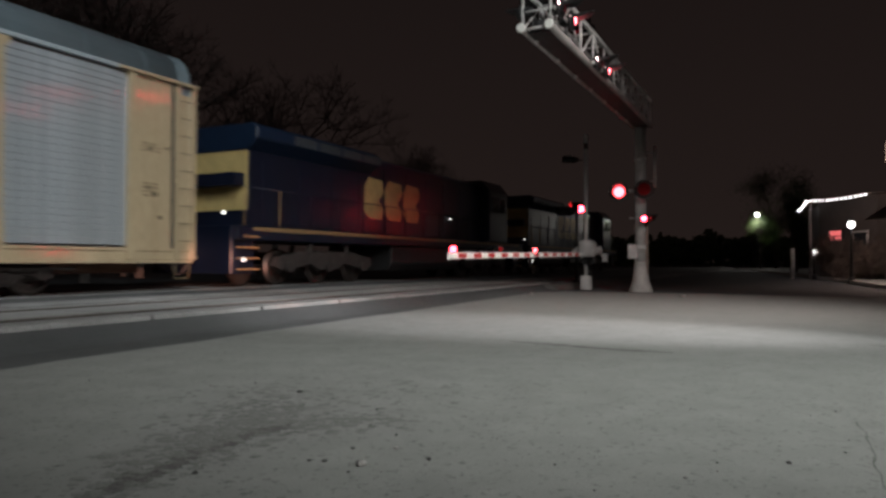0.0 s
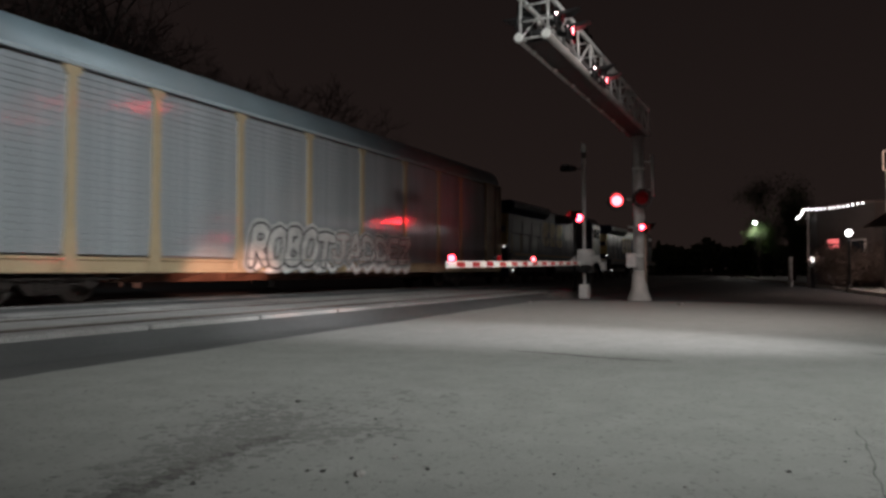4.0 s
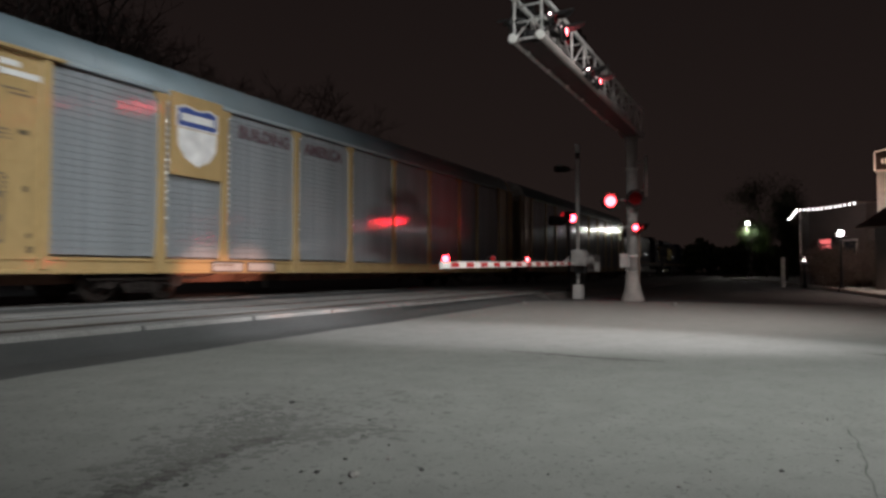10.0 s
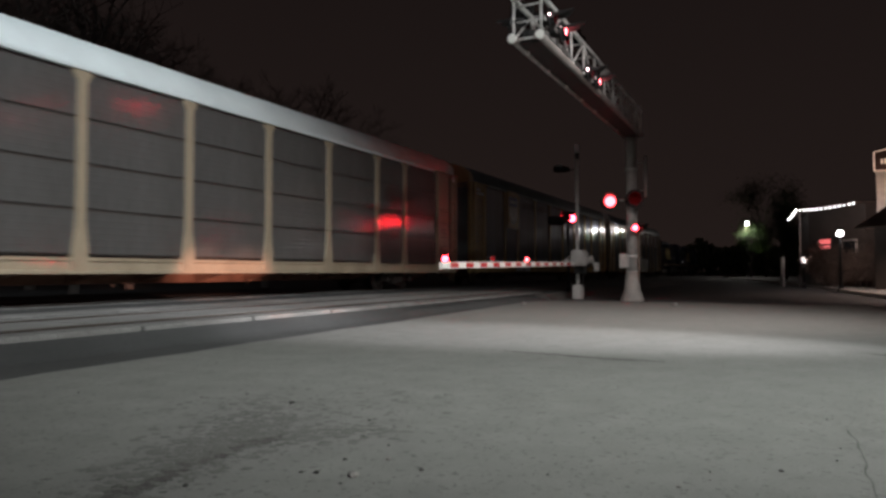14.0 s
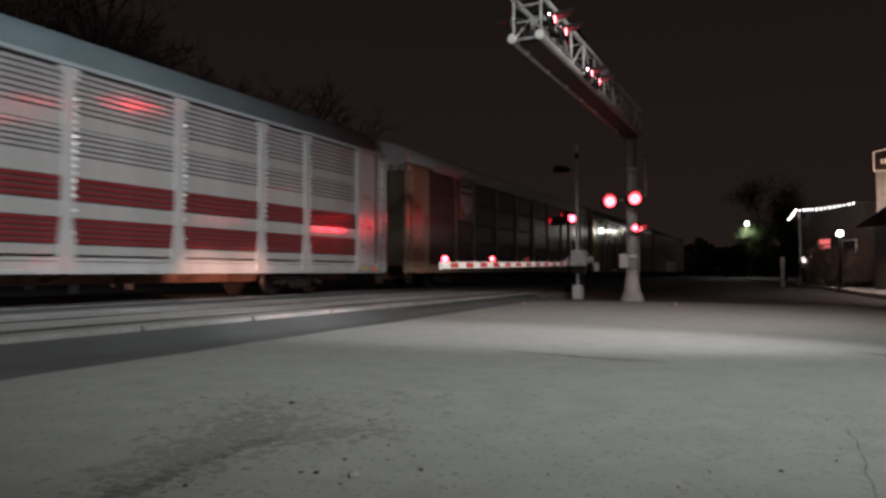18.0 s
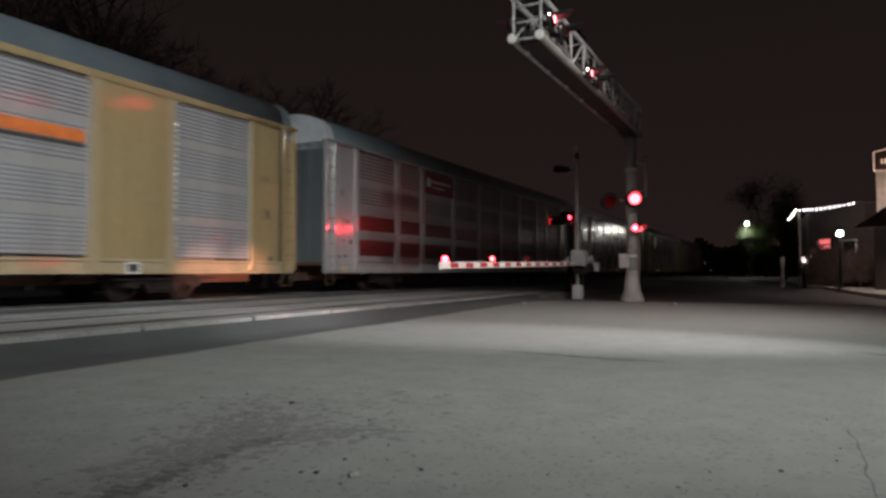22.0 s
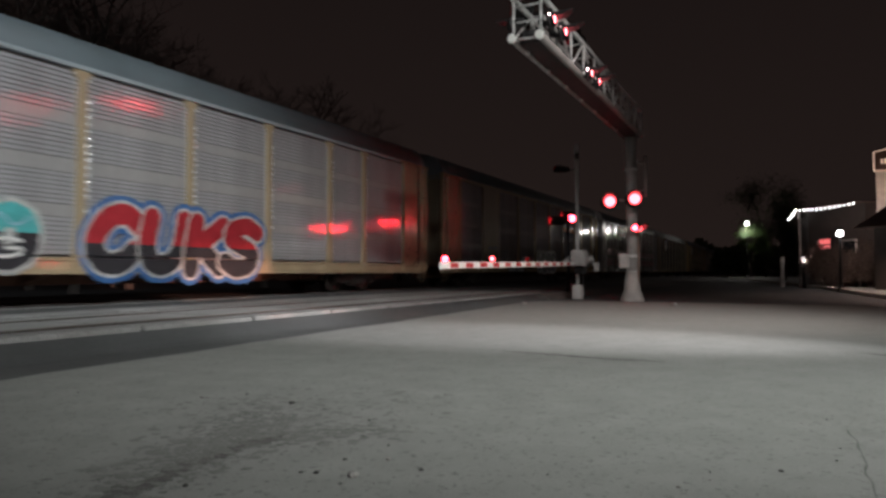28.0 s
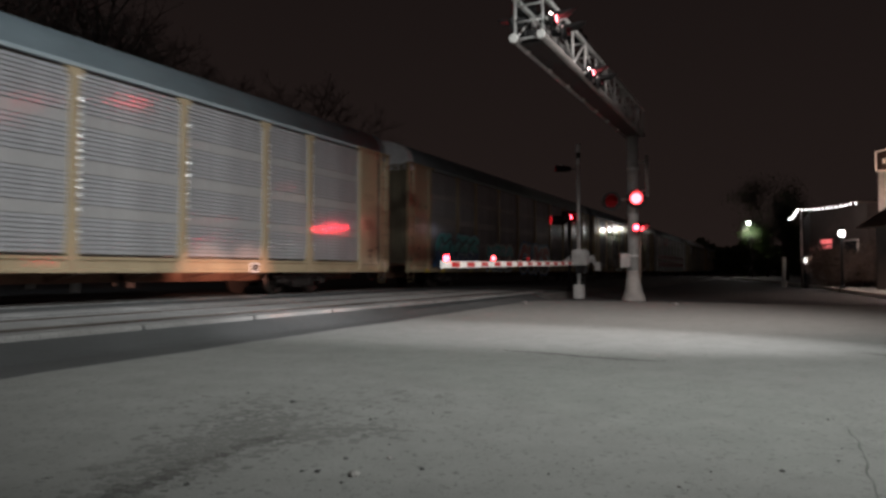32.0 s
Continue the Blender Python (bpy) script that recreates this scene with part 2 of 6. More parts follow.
def build_ground():
    ps = [-900, -300, -100, -40, -15, -5, 0, 4, 6, 6.75, 6.9, 7.05, 7.2, 7.35, 7.45, 7.55, 9, 10, 12, 14, 16, 18, 19, 20, 21, 22, 24, 40, 120, 400, 900]
    ss = [-900, -300, -100, -50, -25, -10, 0, 10, 20, 30, 50, 100, 250, 500, 900, 1500]
    verts = [(s, p, rise(p)) for p in ps for s in ss]
    w = len(ss)
    faces = [(j * w + i, j * w + i + 1, (j + 1) * w + i + 1, (j + 1) * w + i) for j in range(len(ps) - 1) for i in range(w - 1)]
    me = bpy.data.meshes.new("ground")
    me.from_pydata(verts, [], faces)
    me.materials.append(ASPHALT)
    g = tagged(new("ground", me), "dark worn asphalt street and crossing approach", "ground", kind="structure")
    g.matrix_basis = TRACK


def lot_edge():
    out = []
    rnd = random.Random(4)
    rows = [(-45, 5.6), (0, 5.85), (8, 6.25), (15, 6.6), (20.5, 6.95)]
    for (s0, p0), (s1, p1) in zip(rows, rows[1:]):
        n = max(2, int((s1 - s0) / 0.35))
        for i in range(n):
            k = i / n
            s, p = s0 + (s1 - s0) * k, p0 + (p1 - p0) * k
            p += 0.1 * noise.noise(Vector((s * 0.5, 3, 0))) + 0.05 * noise.noise(Vector((s * 2.1, 7, 0))) + rnd.uniform(-0.015, 0.015)
            q = TRACK @ Vector((s, p, 0))
            out.append((q.x, q.y))
    rows = [(3.6, 21.6), (7.4, 20.3), (11.6, 17.9), (30, 14.5), (60, 9)]
    for (x0, y0), (x1, y1) in zip(rows, rows[1:]):
        for i in range(10):
            k = i / 10
            out.append((x0 + (x1 - x0) * k, y0 + (y1 - y0) * k + 0.12 * noise.noise(Vector((x0 + (x1 - x0) * k, 1, 5)))))
    out += [(60, -60), (-45, -60)]
    return out


def build_lot():
    bm = bmesh.new()
    pts = lot_edge()
    top = [bm.verts.new((x, y, 0.014)) for x, y in pts]
    low = [bm.verts.new((x, y, -0.05)) for x, y in pts]
    es = []
    for i in range(len(pts)):
        j = (i + 1) % len(pts)
        bm.faces.new((low[i], low[j], top[j], top[i]))
        es.append(bm.edges.get((top[i], top[j])))
    bmesh.ops.triangle_fill(bm, use_beauty=True, use_dissolve=False, edges=es)
    tagged(new("pavement", mesh_of(bm, "pavement", CONCRETE)), "pale worn concrete forecourt with a ragged edge", "pavement", kind="structure")


build_ground()
build_lot()


def rail_profile(y0):
    prof = [(-0.07, -0.10), (0.07, -0.10), (0.07, -0.085), (0.012, -0.07), (0.012, -0.035), (0.036, -0.028), (0.036, 0.0), (-0.036, 0.0), (-0.036, -0.028), (-0.012, -0.035), (-0.012, -0.07), (-0.07, -0.085)]
    return [(y0 + a, RAIL_Z + b) for a, b in prof]


SLAB_RND = random.Random(5)


def build_tracks():
    for c in (NEAR_TRACK, FAR_TRACK):
        tr = tagged(new("railway_track"), "railway track set in the road crossing, worn steel rails", "track", kind="structure")
        tr.matrix_basis = TRACK
        for y in (-0.753, 0.753):
            bm = bmesh.new()
            extrude_profile(bm, rail_profile(c + y), -300, 600)
            part("rail", bm, RAIL, tr)
        # ballast bed beyond the crossing
        for x0, x1 in ((-300, -14), (21.5, 600)):
            bm = bmesh.new()
            extrude_profile(bm, [(c - 2.1, 0.0), (c + 2.1, 0.0), (c + 1.8, 0.2), (c - 1.8, 0.2)], x0, x1)
            part("ballast_bed", bm, BALLAST, tr)
        tie = mesh_of(bm_box(-0.11, 0.11, -1.3, 1.3, 0.1, 0.225, 0.01), "tie", TIMBER)
        for i in range(50):
            part("tie", tie, None, tr, at=pose(21.9 + i * 0.55, c, 0))
        # crossing panels between and beside the rails
        rows = ((-1.46, -1.02), (-0.48, 0.68), (0.82, 1.42), (1.64, 2.5)) if c == NEAR_TRACK else ((-1.4, -0.86), (-0.66, 0.66), (0.86, 2.3))
        for y0, y1 in rows:
            slab = mesh_of(bm_box(-1.0, 1.0, y0, y1, 0.0, RAIL_Z - 0.012, 0.02), "slab", PANEL)
            for i in range(17):
                part("slab", slab, None, tr, at=pose(-11.3 + i * 2.05, c, SLAB_RND.uniform(-0.006, 0.004)))


build_tracks()


# ---- the train ----
# s(t): how far the leading car's front end has come along the rails
def train_at(t):
    return 11.75 + 4.783 * t + 0.02971 * t * t - 0.0000553 * t ** 3


PITCH_CARS = 28.73
CAR_LEN = 27.25
POSTS = (1.75, 4.52, 6.5, 9.38, 12.2, 15.05, 17.87, 20.75, 22.73, 25.5)
SIDE = 1.5
SIDE_TOP = 4.83
SILL_TOP = 0.97
MOVING = []

TAN = (0.45, 0.36, 0.23)
YELLOW = (0.51, 0.365, 0.17)
ROOF_GREY = mat("roof_blue_grey", (0.145, 0.19, 0.21), 0.5, 0.1, vary=0.2, scale=0.8, bump=0.1, dirt=0.4, dirt_colour=(0.2, 0.2, 0.2))
ROOF_DULL = mat("roof_dull_grey", (0.14, 0.175, 0.19), 0.5, 0.1, vary=0.2, scale=0.8, bump=0.1, dirt=0.4, dirt_colour=(0.15, 0.15, 0.15))
RAIL_PALE = mat("pale_top_rail", (0.36, 0.42, 0.44), 0.4, 0.1, vary=0.2, scale=1.0, dirt=0.4, dirt_colour=(0.2, 0.2, 0.2))
ROOF_WHITE = mat("roof_white", (0.8, 0.88, 0.89), 0.5, vary=0.12, scale=0.8, bump=0.1)
CAP_WHITE = mat("white_end_cap", (0.75, 0.8, 0.82), 0.5, vary=0.15, dirt=0.3, dirt_colour=(0.4, 0.38, 0.33))
PANEL_GREY = mat("galvanised_panel", (0.36, 0.39, 0.41), 0.11, 0.2, vary=0.22, scale=1.3, fine=18, bump=0.07, streak=True, dirt=0.35, dirt_colour=(0.3, 0.28, 0.25), coat=0.5)
PANEL_BRIGHT = mat("newer_galvanised_panel", (0.52, 0.52, 0.53), 0.11, 0.28, vary=0.25, scale=1.3, fine=18, bump=0.07, streak=True, dirt=0.3, dirt_colour=(0.35, 0.33, 0.31), coat=0.5)
PANEL_DARK = mat("dull_grey_panel", (0.145, 0.142, 0.137), 0.2, 0.25, vary=0.2, scale=1.0, fine=18, bump=0.07, streak=True, dirt=0.4, dirt_colour=(0.2, 0.19, 0.17), coat=0.5)
PANEL_SILVER = mat("silver_panel", (0.5, 0.49, 0.49), 0.1, 0.3, vary=0.25, scale=1.2, fine=18, bump=0.07, streak=True, coat=0.5)
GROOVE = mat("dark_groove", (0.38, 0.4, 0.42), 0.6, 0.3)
# Two darker backing tones: shade between the slats is put into the colour.
GROOVE_DARK = mat("shaded_groove", (0.2, 0.2, 0.2), 0.6, 0.2)
GROOVE_SHADOWED = mat("shadowed_groove", (0.1, 0.09, 0.09), 0.6, 0.2)
SMOOTH_BAND = mat("smooth_galvanised_band", (0.55, 0.54, 0.53), 0.1, 0.35, vary=0.15, scale=1.2, fine=18, bump=0.07, streak=True, coat=0.5)
PANEL_RED = mat("red_band", (0.24, 0.035, 0.04), 0.28, 0.3, vary=0.25, scale=1.2, streak=True)
PANEL_YELLOW = mat("yellow_panel", (0.42, 0.32, 0.165), 0.22, 0.1, vary=0.2, scale=1.2, streak=True, dirt=0.35, dirt_colour=(0.35, 0.25, 0.13), coat=1.0)
PAINT_TAN = mat("tan_paint", TAN, 0.23, vary=0.2, scale=1.4, streak=True, dirt=0.45, dirt_colour=(0.28, 0.2, 0.12), coat=1.0)
PAINT_CREAM = mat("cream_paint", (0.47, 0.39, 0.28), 0.23, vary=0.2, scale=1.4, streak=True, dirt=0.4, dirt_colour=(0.25, 0.18, 0.12), coat=1.0)
PAINT_YELLOW = mat("yellow_paint", YELLOW, 0.22, vary=0.2, scale=1.4, streak=True, dirt=0.4, dirt_colour=(0.4, 0.25, 0.1), coat=1.0)
PAINT_SILVER = mat("silver_paint", (0.62, 0.63, 0.63), 0.2, 0.25, vary=0.18, scale=1.4, streak=True, dirt=0.35, dirt_colour=(0.3, 0.27, 0.25), coat=1.0)
END_OLIVE = mat("olive_end_door", (0.15, 0.13, 0.09), 0.6, vary=0.25, streak=True, dirt=0.4, dirt_colour=(0.15, 0.12, 0.08))
END_BLUE = mat("blue_grey_end_door", (0.15, 0.17, 0.18), 0.5, 0.2, vary=0.2, streak=True, dirt=0.4, dirt_colour=(0.2, 0.19, 0.17))
LOCO_YELLOW = mat("loco_yellow", (0.52, 0.4, 0.17), 0.45, vary=0.2, dirt=0.3, dirt_colour=(0.2, 0.15, 0.08))
HOSE = mat("pale_hose", (0.17, 0.155, 0.15), 0.6)
PRINT_AND_SHADE = mat("dark_lettering_and_shade", (0.06, 0.05, 0.045), 0.6)
RUNG = mat("worn_rung", (0.12, 0.09, 0.05), 0.6)
PRINT_FAINT = mat("faded_lettering", (0.2, 0.15, 0.09), 0.6)
PRINT_MAROON = mat("maroon_lettering", (0.1, 0.055, 0.065), 0.5)
WHITE_PAINT = mat("white_marking", (0.8, 0.8, 0.78), 0.5)
PLATE_GREY = mat("pale_plate", (0.42, 0.42, 0.4), 0.45, vary=0.25, dirt=0.4, dirt_colour=(0.25, 0.22, 0.18))
ORANGE = mat("orange_marking", (0.75, 0.2, 0.05), 0.5)
BLUE_MARK = mat("blue_marking", (0.05, 0.09, 0.3), 0.45)
MAROON = mat("maroon_board", (0.22, 0.02, 0.03), 0.4)


PLAIN = ((0.0, 1.0, "rib"),)
BANDED = ((0.0, 0.2, "rib"), (0.2, 0.27, "smooth"), (0.27, 0.44, "rib"), (0.44, 0.52, "smooth"), (0.52, 0.7, "rib"), (0.7, 0.77, "smooth"), (0.77, 1.0, "rib"))
RED_BANDED = ((0.0, 0.055, "smooth"), (0.055, 0.2, "red"), (0.2, 0.29, "smooth"), (0.29, 0.42, "red"), (0.42, 0.54, "smooth"), (0.54, 0.69, "rib"), (0.69, 0.77, "smooth"), (0.77, 1.0, "rib"))
SLATS = {}


def slat_mesh(w, h, m, bev):
    """One slat, its length along x, standing on z = 0."""
    key = (round(w, 2), round(h, 3), m.name, bev)
    if key not in SLATS:
        bm = bmesh.new()
        extrude_profile(bm, [(0.03, 0.0), (0.03, h), (bev, h), (0.0, h - bev * 0.6), (0.0, bev * 0.6), (bev, 0.0)], 0.0, w)
        SLATS[key] = mesh_of(bm, "slat", m)
    return SLATS[key]


def slatted_panel(car, x0, x1, y, z0, z1, bands, materials, pitch, groove):
    """A side panel: a recessed sheet, its darker tones standing for groove shade, that carries flat horizontal slats,
    with smooth and red bands among them.
    """
    sheet = part("side_panel", bm_box(x0, x1, y + 0.03, y + 0.05, z0, z1), {PLAIN: GROOVE, BANDED: GROOVE_DARK, RED_BANDED: GROOVE_SHADOWED}[bands], car)
    for a, b, kind in bands:
        za, zb = z0 + (z1 - z0) * a, z0 + (z1 - z0) * b
        n = 1 if kind == "smooth" else max(1, round((zb - za) / pitch))
        h = (zb - za) / n
        gap = 0.012 if kind == "smooth" else groove * h
        me = slat_mesh(x1 - x0, h - gap, materials[kind], 0.005 if bands is PLAIN else 0.012)
        for i in range(n):
            part("slat", me, None, sheet, at=pose(x0, y, za + i * h + gap))


def sheeted_panel(car, x0, x1, y, z0, z1, m):
    """A side panel of four lightly ribbed sheets with open seams between them."""
    # The dark backing colour stands for the shade inside the open seams.
    back = part("side_panel", bm_box(x0, x1, y + 0.03, y + 0.05, z0, z1), PRINT_AND_SHADE, car)
    n = 4
    h = (z1 - z0) / n
    key = ("sheet", round(x1 - x0, 2), m.name)
    if key not in SLATS:
        bm = bmesh.new()
        pts = [(0.03, 0.035), (0.03, h - 0.035), (0.0, h - 0.035)]
        for k in range(7):
            c = h - 0.06 - k * (h - 0.12) / 6
            pts += [(0.0, c + 0.02), (-0.003, c + 0.014), (-0.003, c - 0.014), (0.0, c - 0.02)]
        pts += [(0.0, 0.035)]
        extrude_profile(bm, pts, 0.0, x1 - x0)
        SLATS[key] = mesh_of(bm, "sheet", m)
    for i in range(n):
        part("sheet", SLATS[key], None, back, at=pose(x0, y, z0 + i * h))


def post_mesh(w, flare):
    bm = bmesh.new()
    pts = [(-w * flare, SILL_TOP - 0.3), (w * flare, SILL_TOP - 0.3), (w * flare, SILL_TOP + 0.12), (w, SILL_TOP + 0.75), (w, 4.58), (w * 2.0, 4.7), (w * 2.0, 4.79), (-w * 2.0, 4.79), (-w * 2.0, 4.7), (-w, 4.58), (-w, SILL_TOP + 0.75), (-w * flare, SILL_TOP + 0.12)]
    a = [bm.verts.new((x, -SIDE - 0.042, z)) for x, z in pts]
    b = [bm.verts.new((x, -SIDE + 0.06, z)) for x, z in pts]
    n = len(pts)
    for i in range(n):
        bm.faces.new((a[i], a[(i + 1) % n], b[(i + 1) % n], b[i]))
    bm.faces.new(a)
    bm.faces.new(b[::-1])
    return bm


# short bright chips, one above another, added to stand for lamp glints beside a post
GLINT = mat("bright_glint", (0.75, 0.75, 0.74), 0.3, 0.6, vary=0.2)
GLINT_MESH = mesh_of(bm_box(-0.045, 0.045, -0.012, 0.012, -0.028, 0.028), "slat_clip", GLINT)
GLINT_RND = random.Random(3)
GLINT_ROWS = [(SILL_TOP + 0.2 + i * 0.15, GLINT_RND.uniform(-34, -18)) for i in range(24) if GLINT_RND.random() > 0.25]
WHEEL_ROWS = [i * 0.1 for i in range(321)]


def wheelset_mesh(r):
    bm = bmesh.new()
    for y in (-0.753, 0.753):
        k = 1 if y > 0 else -1
        lathe(bm, [(-0.065 * 1, r + 0.025), (-0.03, r + 0.025), (-0.025, r), (0.065, r - 0.008), (0.066, r - 0.09), (0.02, r - 0.11), (0.02, 0.16), (0.075, 0.15), (0.076, 0.05)], (0, y, 0), (0, k, 0), 28)
    tube(bm, (0, -0.95, 0), (0, 0.95, 0), 0.085, seg=12)
    # balance holes and hub bolts that show the turning
    for y in (-0.845, 0.845):
        for i in range(5):
            a = i * math.tau / 5
            tube(bm, (0.27 * r / 0.42 * math.cos(a), y - 0.02, 0.27 * r / 0.42 * math.sin(a)), (0.27 * r / 0.42 * math.cos(a), y + 0.02, 0.27 * r / 0.42 * math.sin(a)), 0.03, seg=6)
    return mesh_of(bm, "wheelset", TREAD)


CAR_WHEELS = wheelset_mesh(0.42)
LOCO_WHEELS = wheelset_mesh(0.51)


def sideframe_mesh():
    """A cast truck side frame with its spring nest and bearing caps."""
    bm = bmesh.new()
    pts = [(-1.2, 0.46), (-1.02, 0.6), (-0.62, 0.66), (-0.3, 0.74), (0.3, 0.74), (0.62, 0.66), (1.02, 0.6), (1.2, 0.46), (1.12, 0.34), (0.86, 0.34), (0.55, 0.42), (0.36, 0.2), (-0.36, 0.2), (-0.55, 0.42), (-0.86, 0.34), (-1.12, 0.34)]
    for y0, y1 in ((-1.12, -0.96), (0.96, 1.12)):
        a = [bm.verts.new((x, y0, z)) for x, z in pts]
        b = [bm.verts.new((x, y1, z)) for x, z in pts]
        for i in range(len(pts)):
            j = (i + 1) % len(pts)
            bm.faces.new((a[i], a[j], b[j], b[i]))
        bm.faces.new(a)
        bm.faces.new(b[::-1])
    for k in (-0.865, 0.865):
        for y0, y1 in ((-1.2, -1.08), (1.08, 1.2)):
            tube(bm, (k, y0, 0.42), (k, y1, 0.42), 0.12, seg=12)
    for x in (-0.2, 0.0, 0.2):
        for y in (-1.14, 1.14):
            for q in range(5):
                lathe(bm, [(0, 0.075), (0.04, 0.085), (0.06, 0.06)], (x, y, 0.26 + q * 0.07), (0, 0, 1), 8)
    box(bm, -0.2, 0.2, -1.1, 1.1, 0.5, 0.7)
    return mesh_of(bm, "truck_frame", TRUCK)


SIDEFRAME = sideframe_mesh()


def coupler_mesh():
    bm = bmesh.new()
    box(bm, -0.55, 0.25, -0.09, 0.09, 0.78, 0.98)
    box(bm, 0.2, 0.45, -0.18, 0.12, 0.72, 1.04)
    box(bm, 0.4, 0.62, -0.2, -0.08, 0.74, 1.02)
    tube(bm, (0.1, 0.3, 0.8), (0.6, 0.3, 0.45), 0.03, seg=6)
    return mesh_of(bm, "coupler", TRUCK)


COUPLER = coupler_mesh()


def roof_outline():
    side = [(1.5, 4.83), (1.5, 4.9), (1.47, 5.12), (1.36, 5.35), (1.12, 5.56), (0.75, 5.7), (0.38, 5.77)]
    return side + [(0, 5.79)] + [(-a, b) for a, b in side[::-1]]


def bars(x0, x1, z0, z1, n, y):
    """Rows of unreadable small print as plain bars."""
    bm = bmesh.new()
    rnd = random.Random(int(x0 * 100) + n)
    h = (z1 - z0) / n
    for i in range(n):
        x = x0
        while x < x1 - 0.05:
            w = rnd.uniform(0.08, 0.22)
            box(bm, x, min(x + w, x1), y - 0.004, y, z0 + i * h + 0.25 * h, z0 + (i + 0.75) * h)
            x += w + 0.05
    return bm


GLYPHS = {
    "C": (((0.88, 0.76), (0.6, 0.96), (0.28, 0.9), (0.1, 0.58), (0.16, 0.26), (0.42, 0.05), (0.72, 0.1), (0.9, 0.3)),),
    "U": (((0.14, 0.96), (0.13, 0.5), (0.26, 0.14), (0.52, 0.03), (0.78, 0.16), (0.88, 0.5), (0.86, 0.96)),),
    "K": (((0.2, 0.98), (0.17, 0.5), (0.2, 0.02)), ((0.88, 0.95), (0.55, 0.68), (0.3, 0.48)), ((0.38, 0.5), (0.62, 0.28), (0.92, 0.04))),
    "S": (((0.88, 0.84), (0.58, 0.97), (0.2, 0.88), (0.16, 0.66), (0.5, 0.52), (0.84, 0.36), (0.8, 0.1), (0.45, 0.02), (0.1, 0.16)),),
    "M": (((0.08, 0.02), (0.16, 0.92), (0.5, 0.42), (0.84, 0.92), (0.92, 0.02)),),
    "W": (((0.05, 0.98), (0.2, 0.08), (0.5, 0.6), (0.76, 0.06), (0.95, 0.98)),),
    "E": (((0.88, 0.95), (0.3, 0.95), (0.15, 0.75), (0.15, 0.25), (0.3, 0.05), (0.88, 0.06)), ((0.2, 0.5), (0.45, 0.52), (0.72, 0.5))),
    "A": (((0.06, 0.02), (0.3, 0.6), (0.5, 0.98), (0.72, 0.55), (0.94, 0.02)), ((0.25, 0.34), (0.5, 0.3), (0.76, 0.34))),
    "O": (((0.5, 0.97), (0.18, 0.82), (0.1, 0.5), (0.2, 0.14), (0.52, 0.03), (0.82, 0.18), (0.9, 0.52), (0.78, 0.84), (0.48, 0.97)),),
    "G": (((0.85, 0.84), (0.55, 0.98), (0.2, 0.85), (0.1, 0.5), (0.22, 0.12), (0.58, 0.03), (0.86, 0.2), (0.86, 0.46), (0.55, 0.46)),),
    "R": (((0.16, 0.02), (0.14, 0.5), (0.18, 0.92), (0.55, 0.97), (0.82, 0.8), (0.7, 0.55), (0.3, 0.48)), ((0.42, 0.48), (0.64, 0.26), (0.92, 0.03))),
    "B": (((0.2, 0.5), (0.16, 0.93), (0.6, 0.96), (0.76, 0.75), (0.55, 0.54), (0.86, 0.36), (0.75, 0.08), (0.25, 0.05), (0.16, 0.3), (0.2, 0.52)),),
    "T": (((0.05, 0.92), (0.5, 0.96), (0.96, 0.88)), ((0.52, 0.94), (0.48, 0.5), (0.5, 0.02))),
    "J": (((0.3, 0.93), (0.62, 0.97), (0.92, 0.93)), ((0.65, 0.94), (0.66, 0.4), (0.5, 0.06), (0.15, 0.1), (0.06, 0.34))),
    "D": (((0.16, 0.05), (0.14, 0.5), (0.16, 0.95), (0.6, 0.9), (0.88, 0.55), (0.74, 0.16), (0.2, 0.05)),),
    "Z": (((0.08, 0.92), (0.5, 0.95), (0.9, 0.94), (0.52, 0.52), (0.1, 0.08), (0.5, 0.05), (0.92, 0.08)),),
    "H": (((0.16, 0.98), (0.13, 0.5), (0.16, 0.02)), ((0.86, 0.98), (0.88, 0.5), (0.84, 0.02)), ((0.16, 0.5), (0.5, 0.54), (0.86, 0.5))),
    "~": (((0.0, 0.35), (0.22, 0.9), (0.45, 0.55), (0.6, 0.12), (0.82, 0.2), (1.0, 0.7)),),
    "I": (((0.5, 0.95), (0.47, 0.5), (0.5, 0.05)),),
}


def smooth_line(pts, n=5):
    """A rounded line through the given points."""
    q = [Vector(p) for p in pts]
    q = [q[0] * 2 - q[1]] + q + [q[-1] * 2 - q[-2]]
    out = []
    for i in range(1, len(q) - 2):
        for k in range(n):
            t = k / n
            out.append(0.5 * (2 * q[i] + (q[i + 1] - q[i - 1]) * t + (2 * q[i - 1] - 5 * q[i] + 4 * q[i + 1] - q[i + 2]) * t * t + (3 * q[i] - q[i - 1] - 3 * q[i + 1] + q[i + 2]) * t ** 3))
    return out + [q[-2]]


